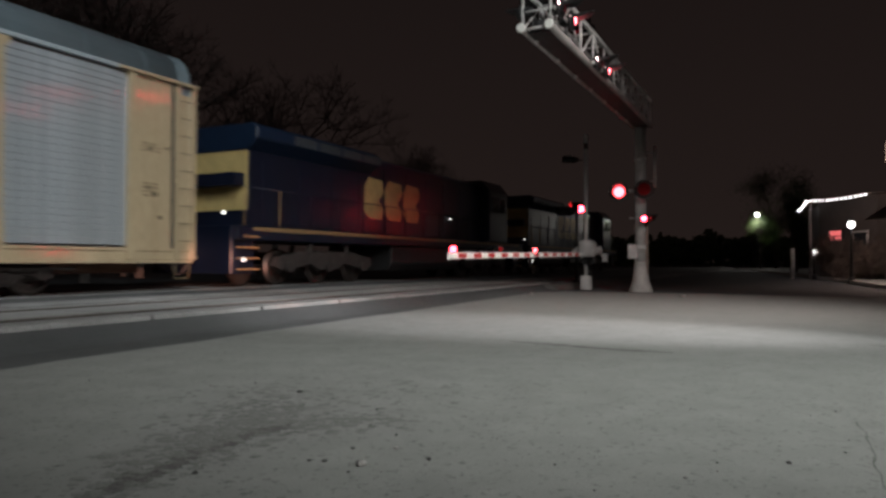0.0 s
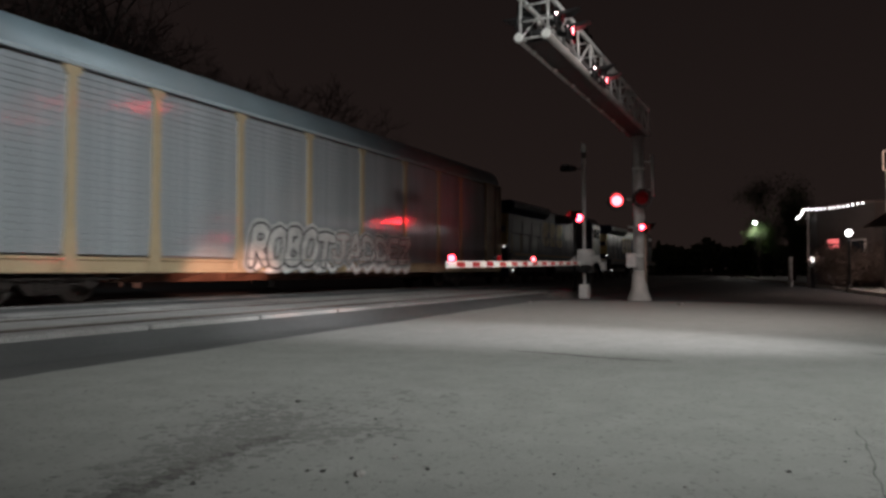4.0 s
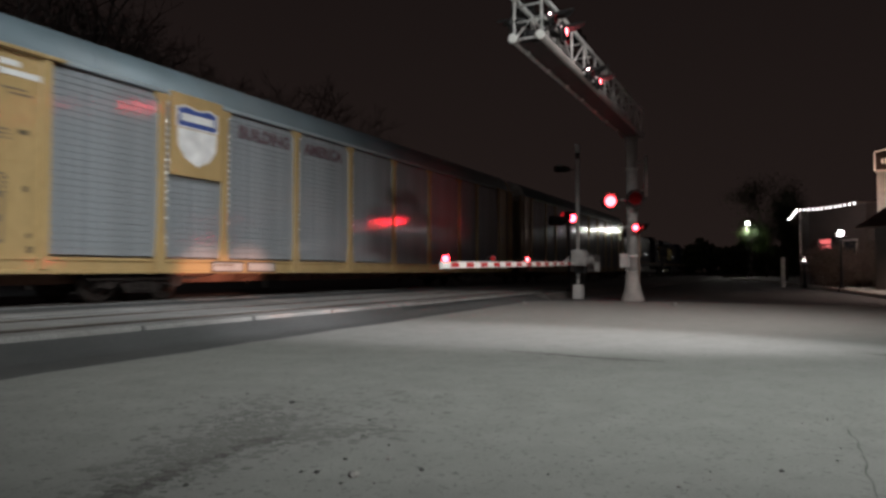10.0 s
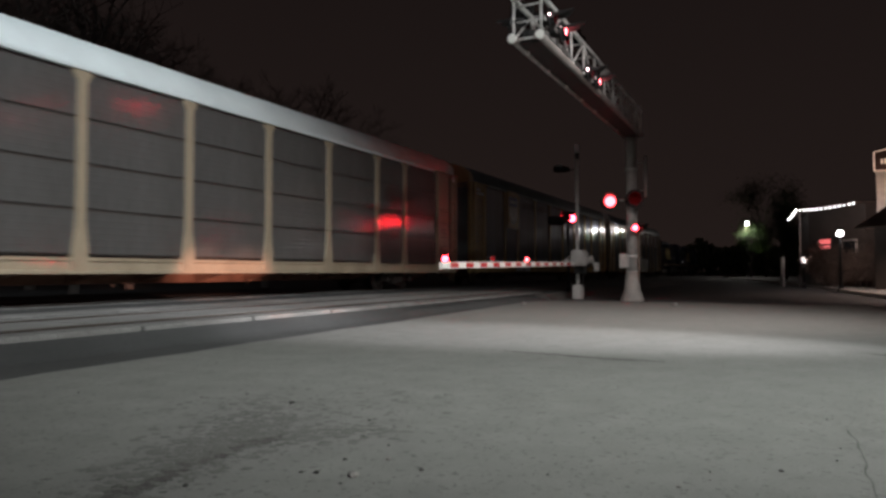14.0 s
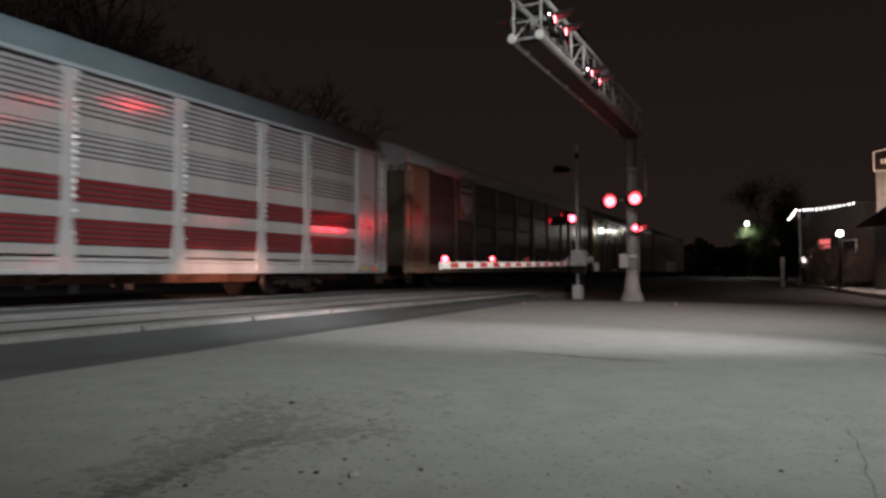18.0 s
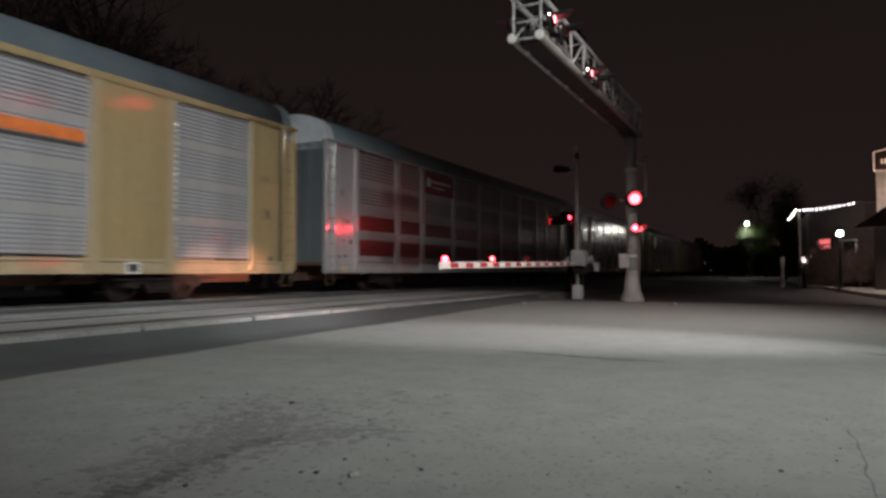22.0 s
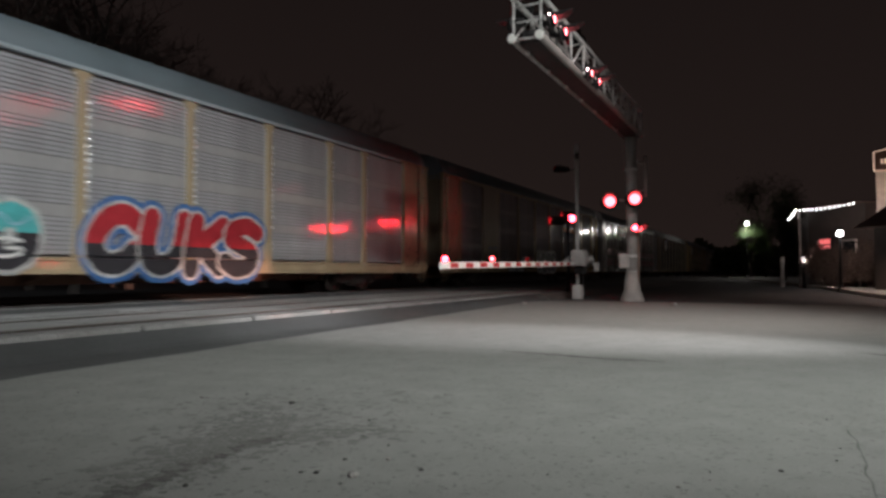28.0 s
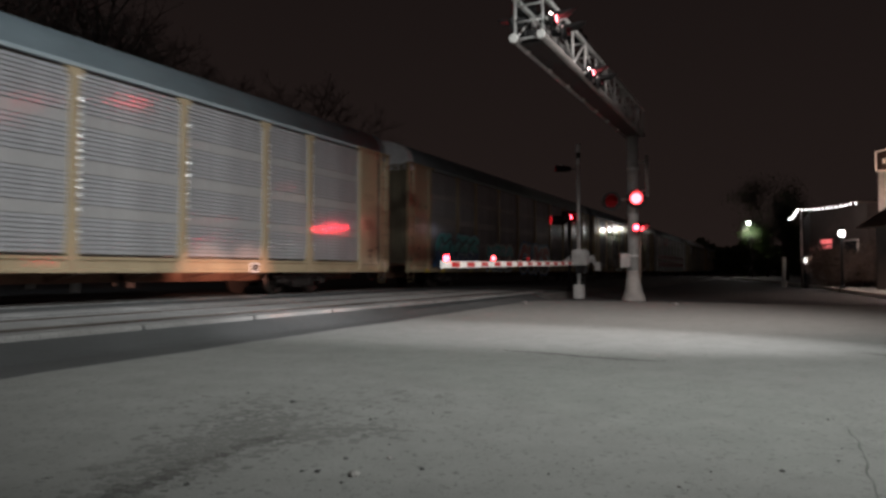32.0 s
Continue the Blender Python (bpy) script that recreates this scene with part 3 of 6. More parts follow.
def ribbon(bm, line, w, y, idx, rnd):
    """One sprayed stroke: a flat band with round ends, its far end lying a hair proud."""
    left, right = [], []
    n = len(line)
    for i, p in enumerate(line):
        d = (line[min(i + 1, n - 1)] - line[max(i - 1, 0)]).normalized()
        h = w * (1 + rnd.uniform(-0.04, 0.04)) * 0.5
        lift = y - 0.0003 * i / n
        left.append(bm.verts.new((p.x - d.y * h, lift, p.y + d.x * h)))
        right.append(bm.verts.new((p.x + d.y * h, lift, p.y - d.x * h)))
    for i in range(n - 1):
        bm.faces.new((left[i], right[i], right[i + 1], left[i + 1])).material_index = idx
    for p, o, a, b, lift in ((line[0], line[1], left[0], right[0], y), (line[-1], line[-2], right[-1], left[-1], y - 0.0003)):
        d = (p - o).normalized()
        e = Vector((-d.y, d.x))
        arc = [bm.verts.new((p.x + (d.x * math.sin(g) + e.x * math.cos(g)) * w * 0.5, lift, p.y + (d.y * math.sin(g) + e.y * math.cos(g)) * w * 0.5)) for g in [k * math.pi / 6 for k in range(7)]]
        bm.faces.new(arc).material_index = idx


def graffiti(car, words, x, z, length, height, halo, coats, materials, split=None, lean=0.12, cut=True, base=0.0):
    """Sprayed letters on the car side. halo: (width, material) behind all; coats: (width, material above, material below) letter by letter."""
    rnd = random.Random(len(words) * 7 + int(-x * 10))
    cell = length / len(words)
    y = -SIDE - 0.047 - base
    fill = y - 0.0004 * 3 * len(words)
    for i, c in enumerate(words):
        bm = bmesh.new()
        x0 = x - length / 2 + i * cell
        up = rnd.uniform(-0.04, 0.04) * height
        tall = height * rnd.uniform(0.94, 1.06)
        tip = rnd.uniform(-0.06, 0.06)
        letter = [[Vector((x0 + p.x * cell * 1.02 + (lean + tip) * (p.y - 0.5) * height, z + up + (p.y - 0.5) * tall)) for p in smooth_line(g)] for g in GLYPHS[c]]
        if halo:
            for g in letter:
                y -= 0.0004
                ribbon(bm, g, halo[0], y, halo[1], rnd)
        swap = {}
        for w, top, below in coats:
            fill -= 0.0004
            for g in letter:
                fill -= 0.0004
                ribbon(bm, g, w, fill, top, rnd)
            if below is not None:
                swap[top] = below
        if split is not None and swap:
            bmesh.ops.bisect_plane(bm, geom=bm.verts[:] + bm.edges[:] + bm.faces[:], plane_co=(0, 0, split), plane_no=(0, 0, 1))
            for f in bm.faces:
                if f.material_index in swap and f.calc_center_median().z < split:
                    f.material_index = swap[f.material_index]
        if cut:
            for h in (SILL_TOP + 0.008, SILL_TOP + 0.04):
                bmesh.ops.bisect_plane(bm, geom=bm.verts[:] + bm.edges[:] + bm.faces[:], plane_co=(0, 0, h), plane_no=(0, 0, 1))
            gone = [f for f in bm.faces if SILL_TOP + 0.008 < f.calc_center_median().z < SILL_TOP + 0.04]
            bmesh.ops.delete(bm, geom=gone, context="FACES")
        me = bpy.data.meshes.new("graffiti_letter")
        bm.to_mesh(me)
        bm.free()
        for m in materials:
            me.materials.append(m)
        part("graffiti_letter", me, None, car, "spray-painted graffiti letter")


def sill_tag(car, x, z, w, h, m, dark=True):
    pl = part("sill_tag", bm_box(x - w / 2, x + w / 2, -SIDE - 0.052, -SIDE - 0.038, z - h / 2, z + h / 2, 0.003), m, car)
    if dark:
        part("tag_field", bm_box(x - w * 0.36, x + w * 0.36, -SIDE - 0.056, -SIDE - 0.0525, z - h * 0.36, z + h * 0.36), PRINT_AND_SHADE, pl)


def rack_car(index, label, post_m, panel_m, roof_m, end_m, sill_m, panel_kind="rib", cap_m=None, post_w=0.095, flare=1.5, bands=PLAIN, yellow_bays=(), lead_panel=None, trail_panel=None, posts=POSTS):
    car = thing("autorack_car", label, "railcar", group="autorack cars of the train")
    MOVING.append((car, -index * PITCH_CARS))
    lead_panel = lead_panel or post_m
    trail_panel = trail_panel or post_m
    L = CAR_LEN
    rnd = random.Random(40 + index)
    # side panels, bay by bay
    edges = posts
    for i in range(len(edges) - 1):
        a, b = -edges[i + 1] + 0.02, -edges[i] - 0.02
        if i in yellow_bays:
            part("side_plate", bm_box(a, b, -SIDE - 0.03, -SIDE + 0.05, SILL_TOP, SIDE_TOP - 0.03, 0.008), PANEL_YELLOW, car)
        elif panel_kind == "flat":
            sheeted_panel(car, a, b, -SIDE + 0.02, SILL_TOP + 0.045, SIDE_TOP - 0.07, panel_m)
        else:
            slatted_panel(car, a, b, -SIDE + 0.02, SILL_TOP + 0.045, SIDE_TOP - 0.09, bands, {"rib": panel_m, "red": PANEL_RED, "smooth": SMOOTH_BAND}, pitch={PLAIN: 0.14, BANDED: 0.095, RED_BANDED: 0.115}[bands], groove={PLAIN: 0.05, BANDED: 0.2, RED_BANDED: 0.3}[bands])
    post = mesh_of(post_mesh(post_w, flare), "post", post_m)
    for x in posts[1:-1]:
        part("post", post, None, car, at=pose(-x, 0, 0))
        if panel_kind != "flat" and index:
            for z, turn in GLINT_ROWS:
                part("slat_clip", GLINT_MESH, None, car, at=pose(-x + post_w + 0.045, -SIDE + 0.005, z, 0, 0, turn))
    # end bays: plate, corner posts, ladder
    for end, x0, x1, m in ((0, -1.75, 0.0, lead_panel), (1, -L, -L + 1.75, trail_panel)):
        outer, inner = (x1, x0) if end == 0 else (x0, x1)
        k = 1 if end == 0 else -1
        bm = bmesh.new()
        lo, hi = sorted((inner, outer - k * 0.5))
        box(bm, lo, hi, -SIDE - 0.01, -SIDE + 0.05, SILL_TOP, SIDE_TOP - 0.04)
        plate = part("end_plate", bm, m, car)
        for z in (1.9, 2.75, 3.6):
            part("plate_rib", bm_box(lo + 0.05, hi - 0.05, -SIDE - 0.017, -SIDE - 0.0105, z - 0.02, z + 0.02), m, plate)
        for q in range(16 if index == 2 else 5):
            rx = lo + 0.12 + (hi - lo - 0.24) * rnd.random()
            rz = rnd.choice((1.12, 1.2, 1.35, 1.6, 2.3, 3.2)) + rnd.uniform(-0.1, 0.1)
            part("plate_stain", bm_box(rx - rnd.uniform(0.03, 0.12), rx + rnd.uniform(0.03, 0.12), -SIDE - 0.0125, -SIDE - 0.0105, rz - rnd.uniform(0.02, 0.1), rz + rnd.uniform(0.02, 0.1), 0.0), RUNG, plate, "dark worn stencil")
        for c, w in ((inner, 0.1), (outer - k * 0.52, 0.06), (outer - k * 0.05, 0.05)):
            part("corner_post", bm_box(c - w, c + w, -SIDE - 0.08, -SIDE + 0.06, SILL_TOP - 0.25, SIDE_TOP - 0.03, 0.004), m, car)
        lo, hi = sorted((outer - k * 0.46, outer - k * 0.1))
        part("ladder_backing", bm_box(lo, hi, -SIDE + 0.03, -SIDE + 0.08, SILL_TOP, SIDE_TOP - 0.04), m, car)
        if not end:
            # No opening is cut: a black strip paints the shade of the door gap.
            gx = outer - k * 0.64
            part("door_gap", bm_box(gx - 0.035, gx + 0.035, -SIDE - 0.03, -SIDE - 0.012, SILL_TOP - 0.02, SIDE_TOP - 0.04), BLACK, car, "black strip for the shade in the gap beside the end door")
        if not end and index == 2:
            for z in (3.05, 2.72, 2.46, 2.3, 2.12, 1.75):
                q = 0.2 + 0.12 * rnd.random()
                part("stencil_line", bm_box(-1.2 - q, -1.2 + q, -SIDE - 0.0135, -SIDE - 0.0105, z - 0.012, z + 0.012), PRINT_AND_SHADE, plate, "faded stencilled line")
            for x, z, r in ((1.12, 1.42, 0.15), (1.02, 1.3, 0.13), (1.3, 1.12, 0.16), (1.5, 1.06, 0.13), (1.42, 1.66, 0.08)):
                bm = bmesh.new()
                ring = []
                for j in range(14):
                    a, h = j * math.tau / 14, r * rnd.uniform(0.6, 1.15)
                    ring.append(bm.verts.new((-x + h * math.cos(a), -SIDE - 0.0145, z + h * math.sin(a))))
                bm.faces.new(ring)
                part("rust_blotch", bm, RUNG, plate, "dark rust blotch")
        for i in range(9):
            bm = bmesh.new()
            tube(bm, (lo - 0.03, -SIDE - 0.06, 1.15 + i * 0.41), (hi + 0.03, -SIDE - 0.06, 1.15 + i * 0.41), 0.014, seg=6)
            part("ladder_rung", bm, RUNG, car)
        # stirrup step under the corner and the hanging air hose
        bm = bmesh.new()
        a, b = outer - k * 0.12, outer - k * 0.52
        for p0, p1 in (((a, 0.72), (a, 0.28)), ((a, 0.28), (b, 0.28)), ((b, 0.28), (b, 0.72))):
            tube(bm, (p0[0], -SIDE + 0.02, p0[1]), (p1[0], -SIDE + 0.02, p1[1]), 0.02, seg=6)
        part("stirrup_step", bm, RUNG, car)
        bm = bmesh.new()
        rings = []
        for i in range(9):
            g = i / 8
            q = Vector((outer + k * (0.1 + 0.55 * g), -0.55 - 0.1 * g, 0.72 - 1.52 * g * (1 - g) + 0.02 * g))
            rings.append([bm.verts.new(q + Vector((0, 0.022 * math.cos(j * math.tau / 6), 0.022 * math.sin(j * math.tau / 6)))) for j in range(6)])
        for ra, rb in zip(rings, rings[1:]):
            for j in range(6):
                bm.faces.new((ra[j], ra[(j + 1) % 6], rb[(j + 1) % 6], rb[j]))
        part("air_hose", bm, HOSE, car)
        lo, hi = sorted((outer, outer - k * 2.1))
        part("eave_ledge", bm_box(lo, hi, -SIDE - 0.13, -SIDE + 0.1, SIDE_TOP - 0.04, SIDE_TOP + 0.03, 0.01), m, car)
        part("small_print", bars(lo + 0.6 if end == 0 else lo + 0.85, lo + 1.1, 3.1, 3.34, 3, -SIDE - 0.018), PRINT_FAINT, car)
        part("small_print", bars(lo + 0.65 if end == 0 else lo + 0.9, lo + 1.05, 2.1, 2.45, 4, -SIDE - 0.018), PRINT_FAINT, car)
        # end wall with its doors
        bm = bmesh.new()
        e = outer - k * 0.12
        box(bm, min(e, e - k * 0.06), max(e, e - k * 0.06), -SIDE + 0.08, SIDE - 0.08, 0.95, SIDE_TOP)
        door = part("end_door", bm, end_m, car)
        for i in range(7):
            y = -SIDE + 0.3 + i * 0.4
            part("door_rib", bm_box(min(e, e + k * 0.03), max(e, e + k * 0.03), y - 0.03, y + 0.03, 1.0, SIDE_TOP - 0.05), end_m, door)
        # closed gable of the roof
        bm = bmesh.new()
        pts = [(y * 0.99, z if z > 4.85 else 4.6) for y, z in roof_outline()]
        extrude_profile(bm, pts, min(outer - k * 0.12, outer - k * 0.55), max(outer - k * 0.12, outer - k * 0.55))
        part("roof_end_cap", bm, (cap_m if end or cap_m is PAINT_YELLOW else None) or roof_m, car)
        part("coupler", COUPLER, None, car, at=pose(outer + (0.1 if end == 0 else -0.1), 0, 0, 0, 0, 0 if end == 0 else 180))
    # side sill, top rail, roof
    bm = bmesh.new()
    extrude_profile(bm, [(-SIDE - 0.04, 0.64), (-SIDE + 0.1, 0.64), (-SIDE + 0.1, SILL_TOP), (-SIDE - 0.04, SILL_TOP), (-SIDE - 0.04, SILL_TOP - 0.06), (-SIDE - 0.0, SILL_TOP - 0.08), (-SIDE - 0.0, 0.72), (-SIDE - 0.04, 0.7)], -L + 0.05, -0.05)
    part("side_sill", bm, sill_m, car)
    part("far_side", bm_box(-L + 0.05, -0.05, SIDE - 0.05, SIDE, 0.64, SIDE_TOP), panel_m, car)
    part("top_rail", bm_box(-L + 0.02, -0.02, -SIDE - 0.05, -SIDE + 0.06, SIDE_TOP - 0.03, SIDE_TOP + 0.06, 0.01), PANEL_YELLOW if yellow_bays else roof_m if panel_kind == "flat" else RAIL_PALE, car)
    # A dark strip paints the shadow line below the top rail.
    part("rail_gap", bm_box(-L + 1.7, -1.7, -SIDE + 0.04, -SIDE + 0.07, SIDE_TOP - 0.12, SIDE_TOP - 0.03), PRINT_AND_SHADE, car, "dark strip standing for shade under the top rail")
    bm = bmesh.new()
    pts = roof_outline()
    extrude_profile(bm, pts, -L + 0.5, -0.5, True)
    roof = part("roof", bm, roof_m, car)
    bm = bmesh.new()
    extrude_profile(bm, [(y * 1.0015, z + 0.002) for y, z in pts[1:-1]], -0.012, 0.012)
    seam = mesh_of(bm, "roof_seam", roof_m)
    for i in range(18):
        part("roof_seam", seam, None, roof, at=pose(-L + 1.4 + i * 1.44, 0, 0))
    # underframe and trucks
    part("centre_sill", bm_box(-L + 0.6, -0.6, -0.35, 0.35, 0.4, 0.9, 0.02), UNDER, car)
    part("deck", bm_box(-L + 0.1, -0.1, -SIDE + 0.1, SIDE - 0.05, 0.9, 0.98), UNDER, car)
    for i in range(9):
        x = -6.5 - i * 1.8
        bm = bmesh.new()
        extrude_profile(bm, [(-SIDE + 0.08, 0.64), (-0.36, 0.42), (-0.36, 0.9), (-SIDE + 0.08, 0.9)], x - 0.05, x + 0.05)
        part("cross_bearer", bm, UNDER, car)
    for x in (-4.35, -L + 4.35):
        part("truck_frame", SIDEFRAME, None, car, at=pose(x, 0, 0))
        part("brake_rod", bm_box(x - 1.5, x + 1.5, -1.3, -1.25, 0.5, 0.55), TRUCK, car)
        for dx in (-0.865, 0.865):
            part("wheelset", CAR_WHEELS, None, car, at=pose(x + dx, 0, 0.42))
    return car


def shield(car, x, z, h, ground):
    """A road-shield board in blue and white, with no writing on it."""
    y = -SIDE - 0.1
    bm = bmesh.new()
    box(bm, x - 0.62 * h, x + 0.62 * h, y, y + 0.05, z - 0.75 * h, z + 0.75 * h)
    part("logo_board", bm, ground, car)
    for k, m, dy in ((1.0, WHITE_PAINT, 0.003), (0.9, BLUE_MARK, 0.006)):
        bm = bmesh.new()
        pts = [(-0.5, 0.5), (-0.3, 0.56), (0, 0.5), (0.3, 0.56), (0.5, 0.5), (0.5, 0.14), (-0.5, 0.14)]
        if k < 1:
            pts = [(a * 0.92, 0.33 + (b - 0.33) * 0.86) for a, b in pts]
        bm.faces.new([bm.verts.new((x + a * h, y - dy, z + b * h)) for a, b in pts])
        part("shield_top", bm, m, car)
    bm = bmesh.new()
    pts = [(-0.48, 0.12), (0.48, 0.12), (0.46, -0.2), (0.3, -0.42), (0, -0.56), (-0.3, -0.42), (-0.46, -0.2)]
    bm.faces.new([bm.verts.new((x + a * h, y - 0.004, z + b * h)) for a, b in pts])
    part("shield_field", bm, WHITE_PAINT, car)
    part("shield_bar", bm_box(x - 0.4 * h, x + 0.4 * h, y - 0.012, y - 0.008, z + 0.26 * h, z + 0.4 * h), WHITE_PAINT, car)


def mark_plate(car, x, z):
    """Two pale reporting plates on the sill in dark frames, with bars for their marks."""
    for k, (x0, x1) in enumerate(((x - 1.2, x - 0.06), (x + 0.06, x + 1.2))):
        pl = part("mark_plate", bm_box(x0, x1, -SIDE - 0.05, -SIDE - 0.038, z - 0.14, z + 0.14, 0.004), PRINT_AND_SHADE, car)
        part("plate_field", bm_box(x0 + 0.05, x1 - 0.05, -SIDE - 0.055, -SIDE - 0.051, z - 0.1, z + 0.1), PLATE_GREY, pl, "pale plate field")
        if k == 0:
            part("plate_mark", bars(x0 + 0.12, x1 - 0.4, z + 0.0, z + 0.08, 1, -SIDE - 0.056), PRINT_FAINT, pl)


def build_cars():
    c = rack_car(0, "autorack car with tan posts, grey ribbed panels and white graffiti", PAINT_TAN, PANEL_GREY, ROOF_GREY, END_OLIVE, PAINT_TAN, cap_m=CAP_WHITE, posts=(1.75, 4.55, 6.68, 9.42, 12.3, 15.13, 18.0, 20.65, 22.7, 25.5))
    edge = mat("graffiti_white", (0.72, 0.72, 0.7), 0.45, vary=0.2, scale=2)
    ink = mat("graffiti_black", (0.035, 0.035, 0.04), 0.4)
    chalk = mat("graffiti_chalk", (0.5, 0.5, 0.48), 0.45, vary=0.35, scale=3, dirt=0.4, dirt_colour=(0.3, 0.29, 0.28))
    rose = mat("graffiti_rose", (0.5, 0.4, 0.38), 0.45, vary=0.3)
    haze = mat("graffiti_grey", (0.4, 0.41, 0.4), 0.45, vary=0.3)
    graffiti(c, "ROBOT", -15.85, 1.36, 3.6, 0.92, (0.56, 2), ((0.36, 1, None), (0.24, 0, None)), (chalk, ink, haze), lean=0.2)
    graffiti(c, "JADDEZ", -11.6, 1.38, 4.8, 0.78, (0.46, 1), ((0.29, 3, None), (0.22, 2, None), (0.13, 0, None)), (chalk, haze, rose, ink), lean=0.05, base=0.02)
    graffiti(c, "~~~~~~", -11.2, 1.2, 4.0, 0.5, None, ((0.035, 0, None),), (ink,), base=0.04, cut=False)
    graffiti(c, "~~~~~", -15.6, 0.8, 3.6, 0.26, (0.24, 1), ((0.15, 0, None),), (edge, ink))
    graffiti(c, "~~~~~~", -11.2, 0.8, 3.9, 0.24, (0.26, 1), ((0.13, 0, None),), (edge, rose), base=0.008)
    for x, w in ((-17.0, 0.4), (-13.2, 0.3), (-9.6, 0.3)):
        sill_tag(c, x, 0.76, w, 0.14, LOCO_YELLOW, False)

    c = rack_car(1, "autorack car with bright yellow ends and posts and grey ribbed panels", PAINT_YELLOW, PANEL_GREY, ROOF_GREY, END_BLUE, PAINT_YELLOW, cap_m=PAINT_YELLOW)
    shield(c, -21.74, 3.92, 1.3, PAINT_YELLOW)
    for word, x in (("AMERICA", -16.5), ("BUILDING", -19.2)):
        me = text_mesh(word, 0.46, 0.018, 0.002)
        me.materials.clear()
        me.materials.append(PRINT_MAROON)
        part("slogan_word", me, None, c, "maroon lettering", at=pose(x, -SIDE + 0.012, 4.36, 90, 0, 0))
    mark_plate(c, -20.0, 0.8)
    for x0, x1, z in ((-26.4, -26.0, 4.5), (-26.4, -25.55, 4.32)):
        part("title_bar", bm_box(x0, x1, -SIDE - 0.019, -SIDE - 0.012, z, z + 0.11), WHITE_PAINT, c, "white lettering bar")
    for i, (x0, x1) in enumerate(((-26.35, -25.85), (-26.2, -25.75))):
        part("title_bar", bm_box(x0, x1, -SIDE - 0.019, -SIDE - 0.012, 4.06 - i * 0.09, 4.1 - i * 0.09), PRINT_FAINT, c)
    latch = part("latch_frame", bm_box(-26.75, -26.25, -SIDE - 0.02, -SIDE - 0.012, 1.2, 2.5), PRINT_FAINT, c, "dark latch frame")
    for z in (1.28, 1.72, 2.14):
        part("latch_field", bm_box(-26.7, -26.3, -SIDE - 0.026, -SIDE - 0.021, z, z + 0.32), PAINT_YELLOW, latch)

    c = rack_car(2, "autorack car with white roof, cream flared posts, smooth grey panels", PAINT_CREAM, PANEL_DARK, ROOF_WHITE, END_OLIVE, PAINT_CREAM, "flat", CAP_WHITE, 0.1, 1.8)
    shield(c, -21.74, 3.92, 1.3, PAINT_CREAM)

    c = rack_car(3, "silver autorack car with red-banded panels and a maroon name board", PAINT_SILVER, PANEL_SILVER, ROOF_GREY, END_BLUE, PAINT_SILVER, cap_m=CAP_WHITE, post_w=0.115, flare=1.7, bands=RED_BANDED)
    for x, m in ((-1.35, LOCO_YELLOW), (-0.75, ORANGE), (-26.2, LOCO_YELLOW)):
        sill_tag(c, x, 0.78, 0.34, 0.14, m, False)
    board = part("name_board", bm_box(-20.6, -18.0, -SIDE - 0.07, -SIDE - 0.02, 3.85, 4.68, 0.01), MAROON, c, "maroon board with white lettering bars")
    part("board_mark", bars(-20.0, -18.3, 4.25, 4.45, 1, -SIDE - 0.074), WHITE_PAINT, board)
    part("board_mark", bars(-19.9, -18.9, 4.05, 4.18, 1, -SIDE - 0.074), WHITE_PAINT, board)
    bm = bmesh.new()
    lathe(bm, [(0, 0.2), (0.006, 0.2)], (-20.3, -SIDE - 0.071, 4.3), (0, -1, 0), 16)
    part("board_mark", bm, WHITE_PAINT, board)

    c = rack_car(4, "autorack car with mixed yellow and grey panels and dark graffiti", PAINT_TAN, PANEL_BRIGHT, ROOF_GREY, END_OLIVE, PAINT_TAN, cap_m=ROOF_GREY, bands=BANDED, yellow_bays=(1, 7), lead_panel=PANEL_YELLOW)
    part("top_stripe", bm_box(-CAR_LEN + 0.1, -0.1, -SIDE - 0.06, -SIDE - 0.05, SIDE_TOP - 0.1, SIDE_TOP - 0.02), PANEL_YELLOW, c)
    part("orange_stripe", bm_box(-9.2, -6.7, -SIDE + 0.0, -SIDE + 0.028, 3.33, 3.58), ORANGE, c)
    part("black_stripe", bm_box(-9.2, -6.7, -SIDE + 0.0, -SIDE + 0.028, 3.22, 3.3), PRINT_AND_SHADE, c)
    graffiti(c, "HOSE", -12.95, 1.24, 3.2, 0.92, (0.62, 0), ((0.36, 1, None),), (edge, ink), lean=-0.12)
    sill_tag(c, -5.54, 0.77, 0.38, 0.26, WHITE_PAINT)
    mark_plate(c, -18.3, 0.78)
    graffiti(c, "RB", -21.6, 1.5, 1.5, 0.75, None, ((0.08, 0, None),), (ink,), cut=False)

    c = rack_car(5, "tan autorack car with red, white and teal graffiti along its side", PAINT_TAN, PANEL_BRIGHT, ROOF_DULL, END_OLIVE, PAINT_TAN, cap_m=CAP_WHITE, post_w=0.09, bands=BANDED)
    red = mat("graffiti_red", (0.4, 0.03, 0.04), 0.4, vary=0.25)
    teal = mat("graffiti_teal", (0.08, 0.42, 0.42), 0.4, vary=0.25)
    blue = mat("graffiti_blue", (0.05, 0.14, 0.33), 0.4, vary=0.25)
    sky = mat("graffiti_pale_blue", (0.3, 0.5, 0.6), 0.4, vary=0.2)
    rust = mat("graffiti_rose_dust", (0.45, 0.3, 0.28), 0.5, vary=0.3)
    tag = mat("yellow_tag", (0.6, 0.42, 0.06), 0.5)
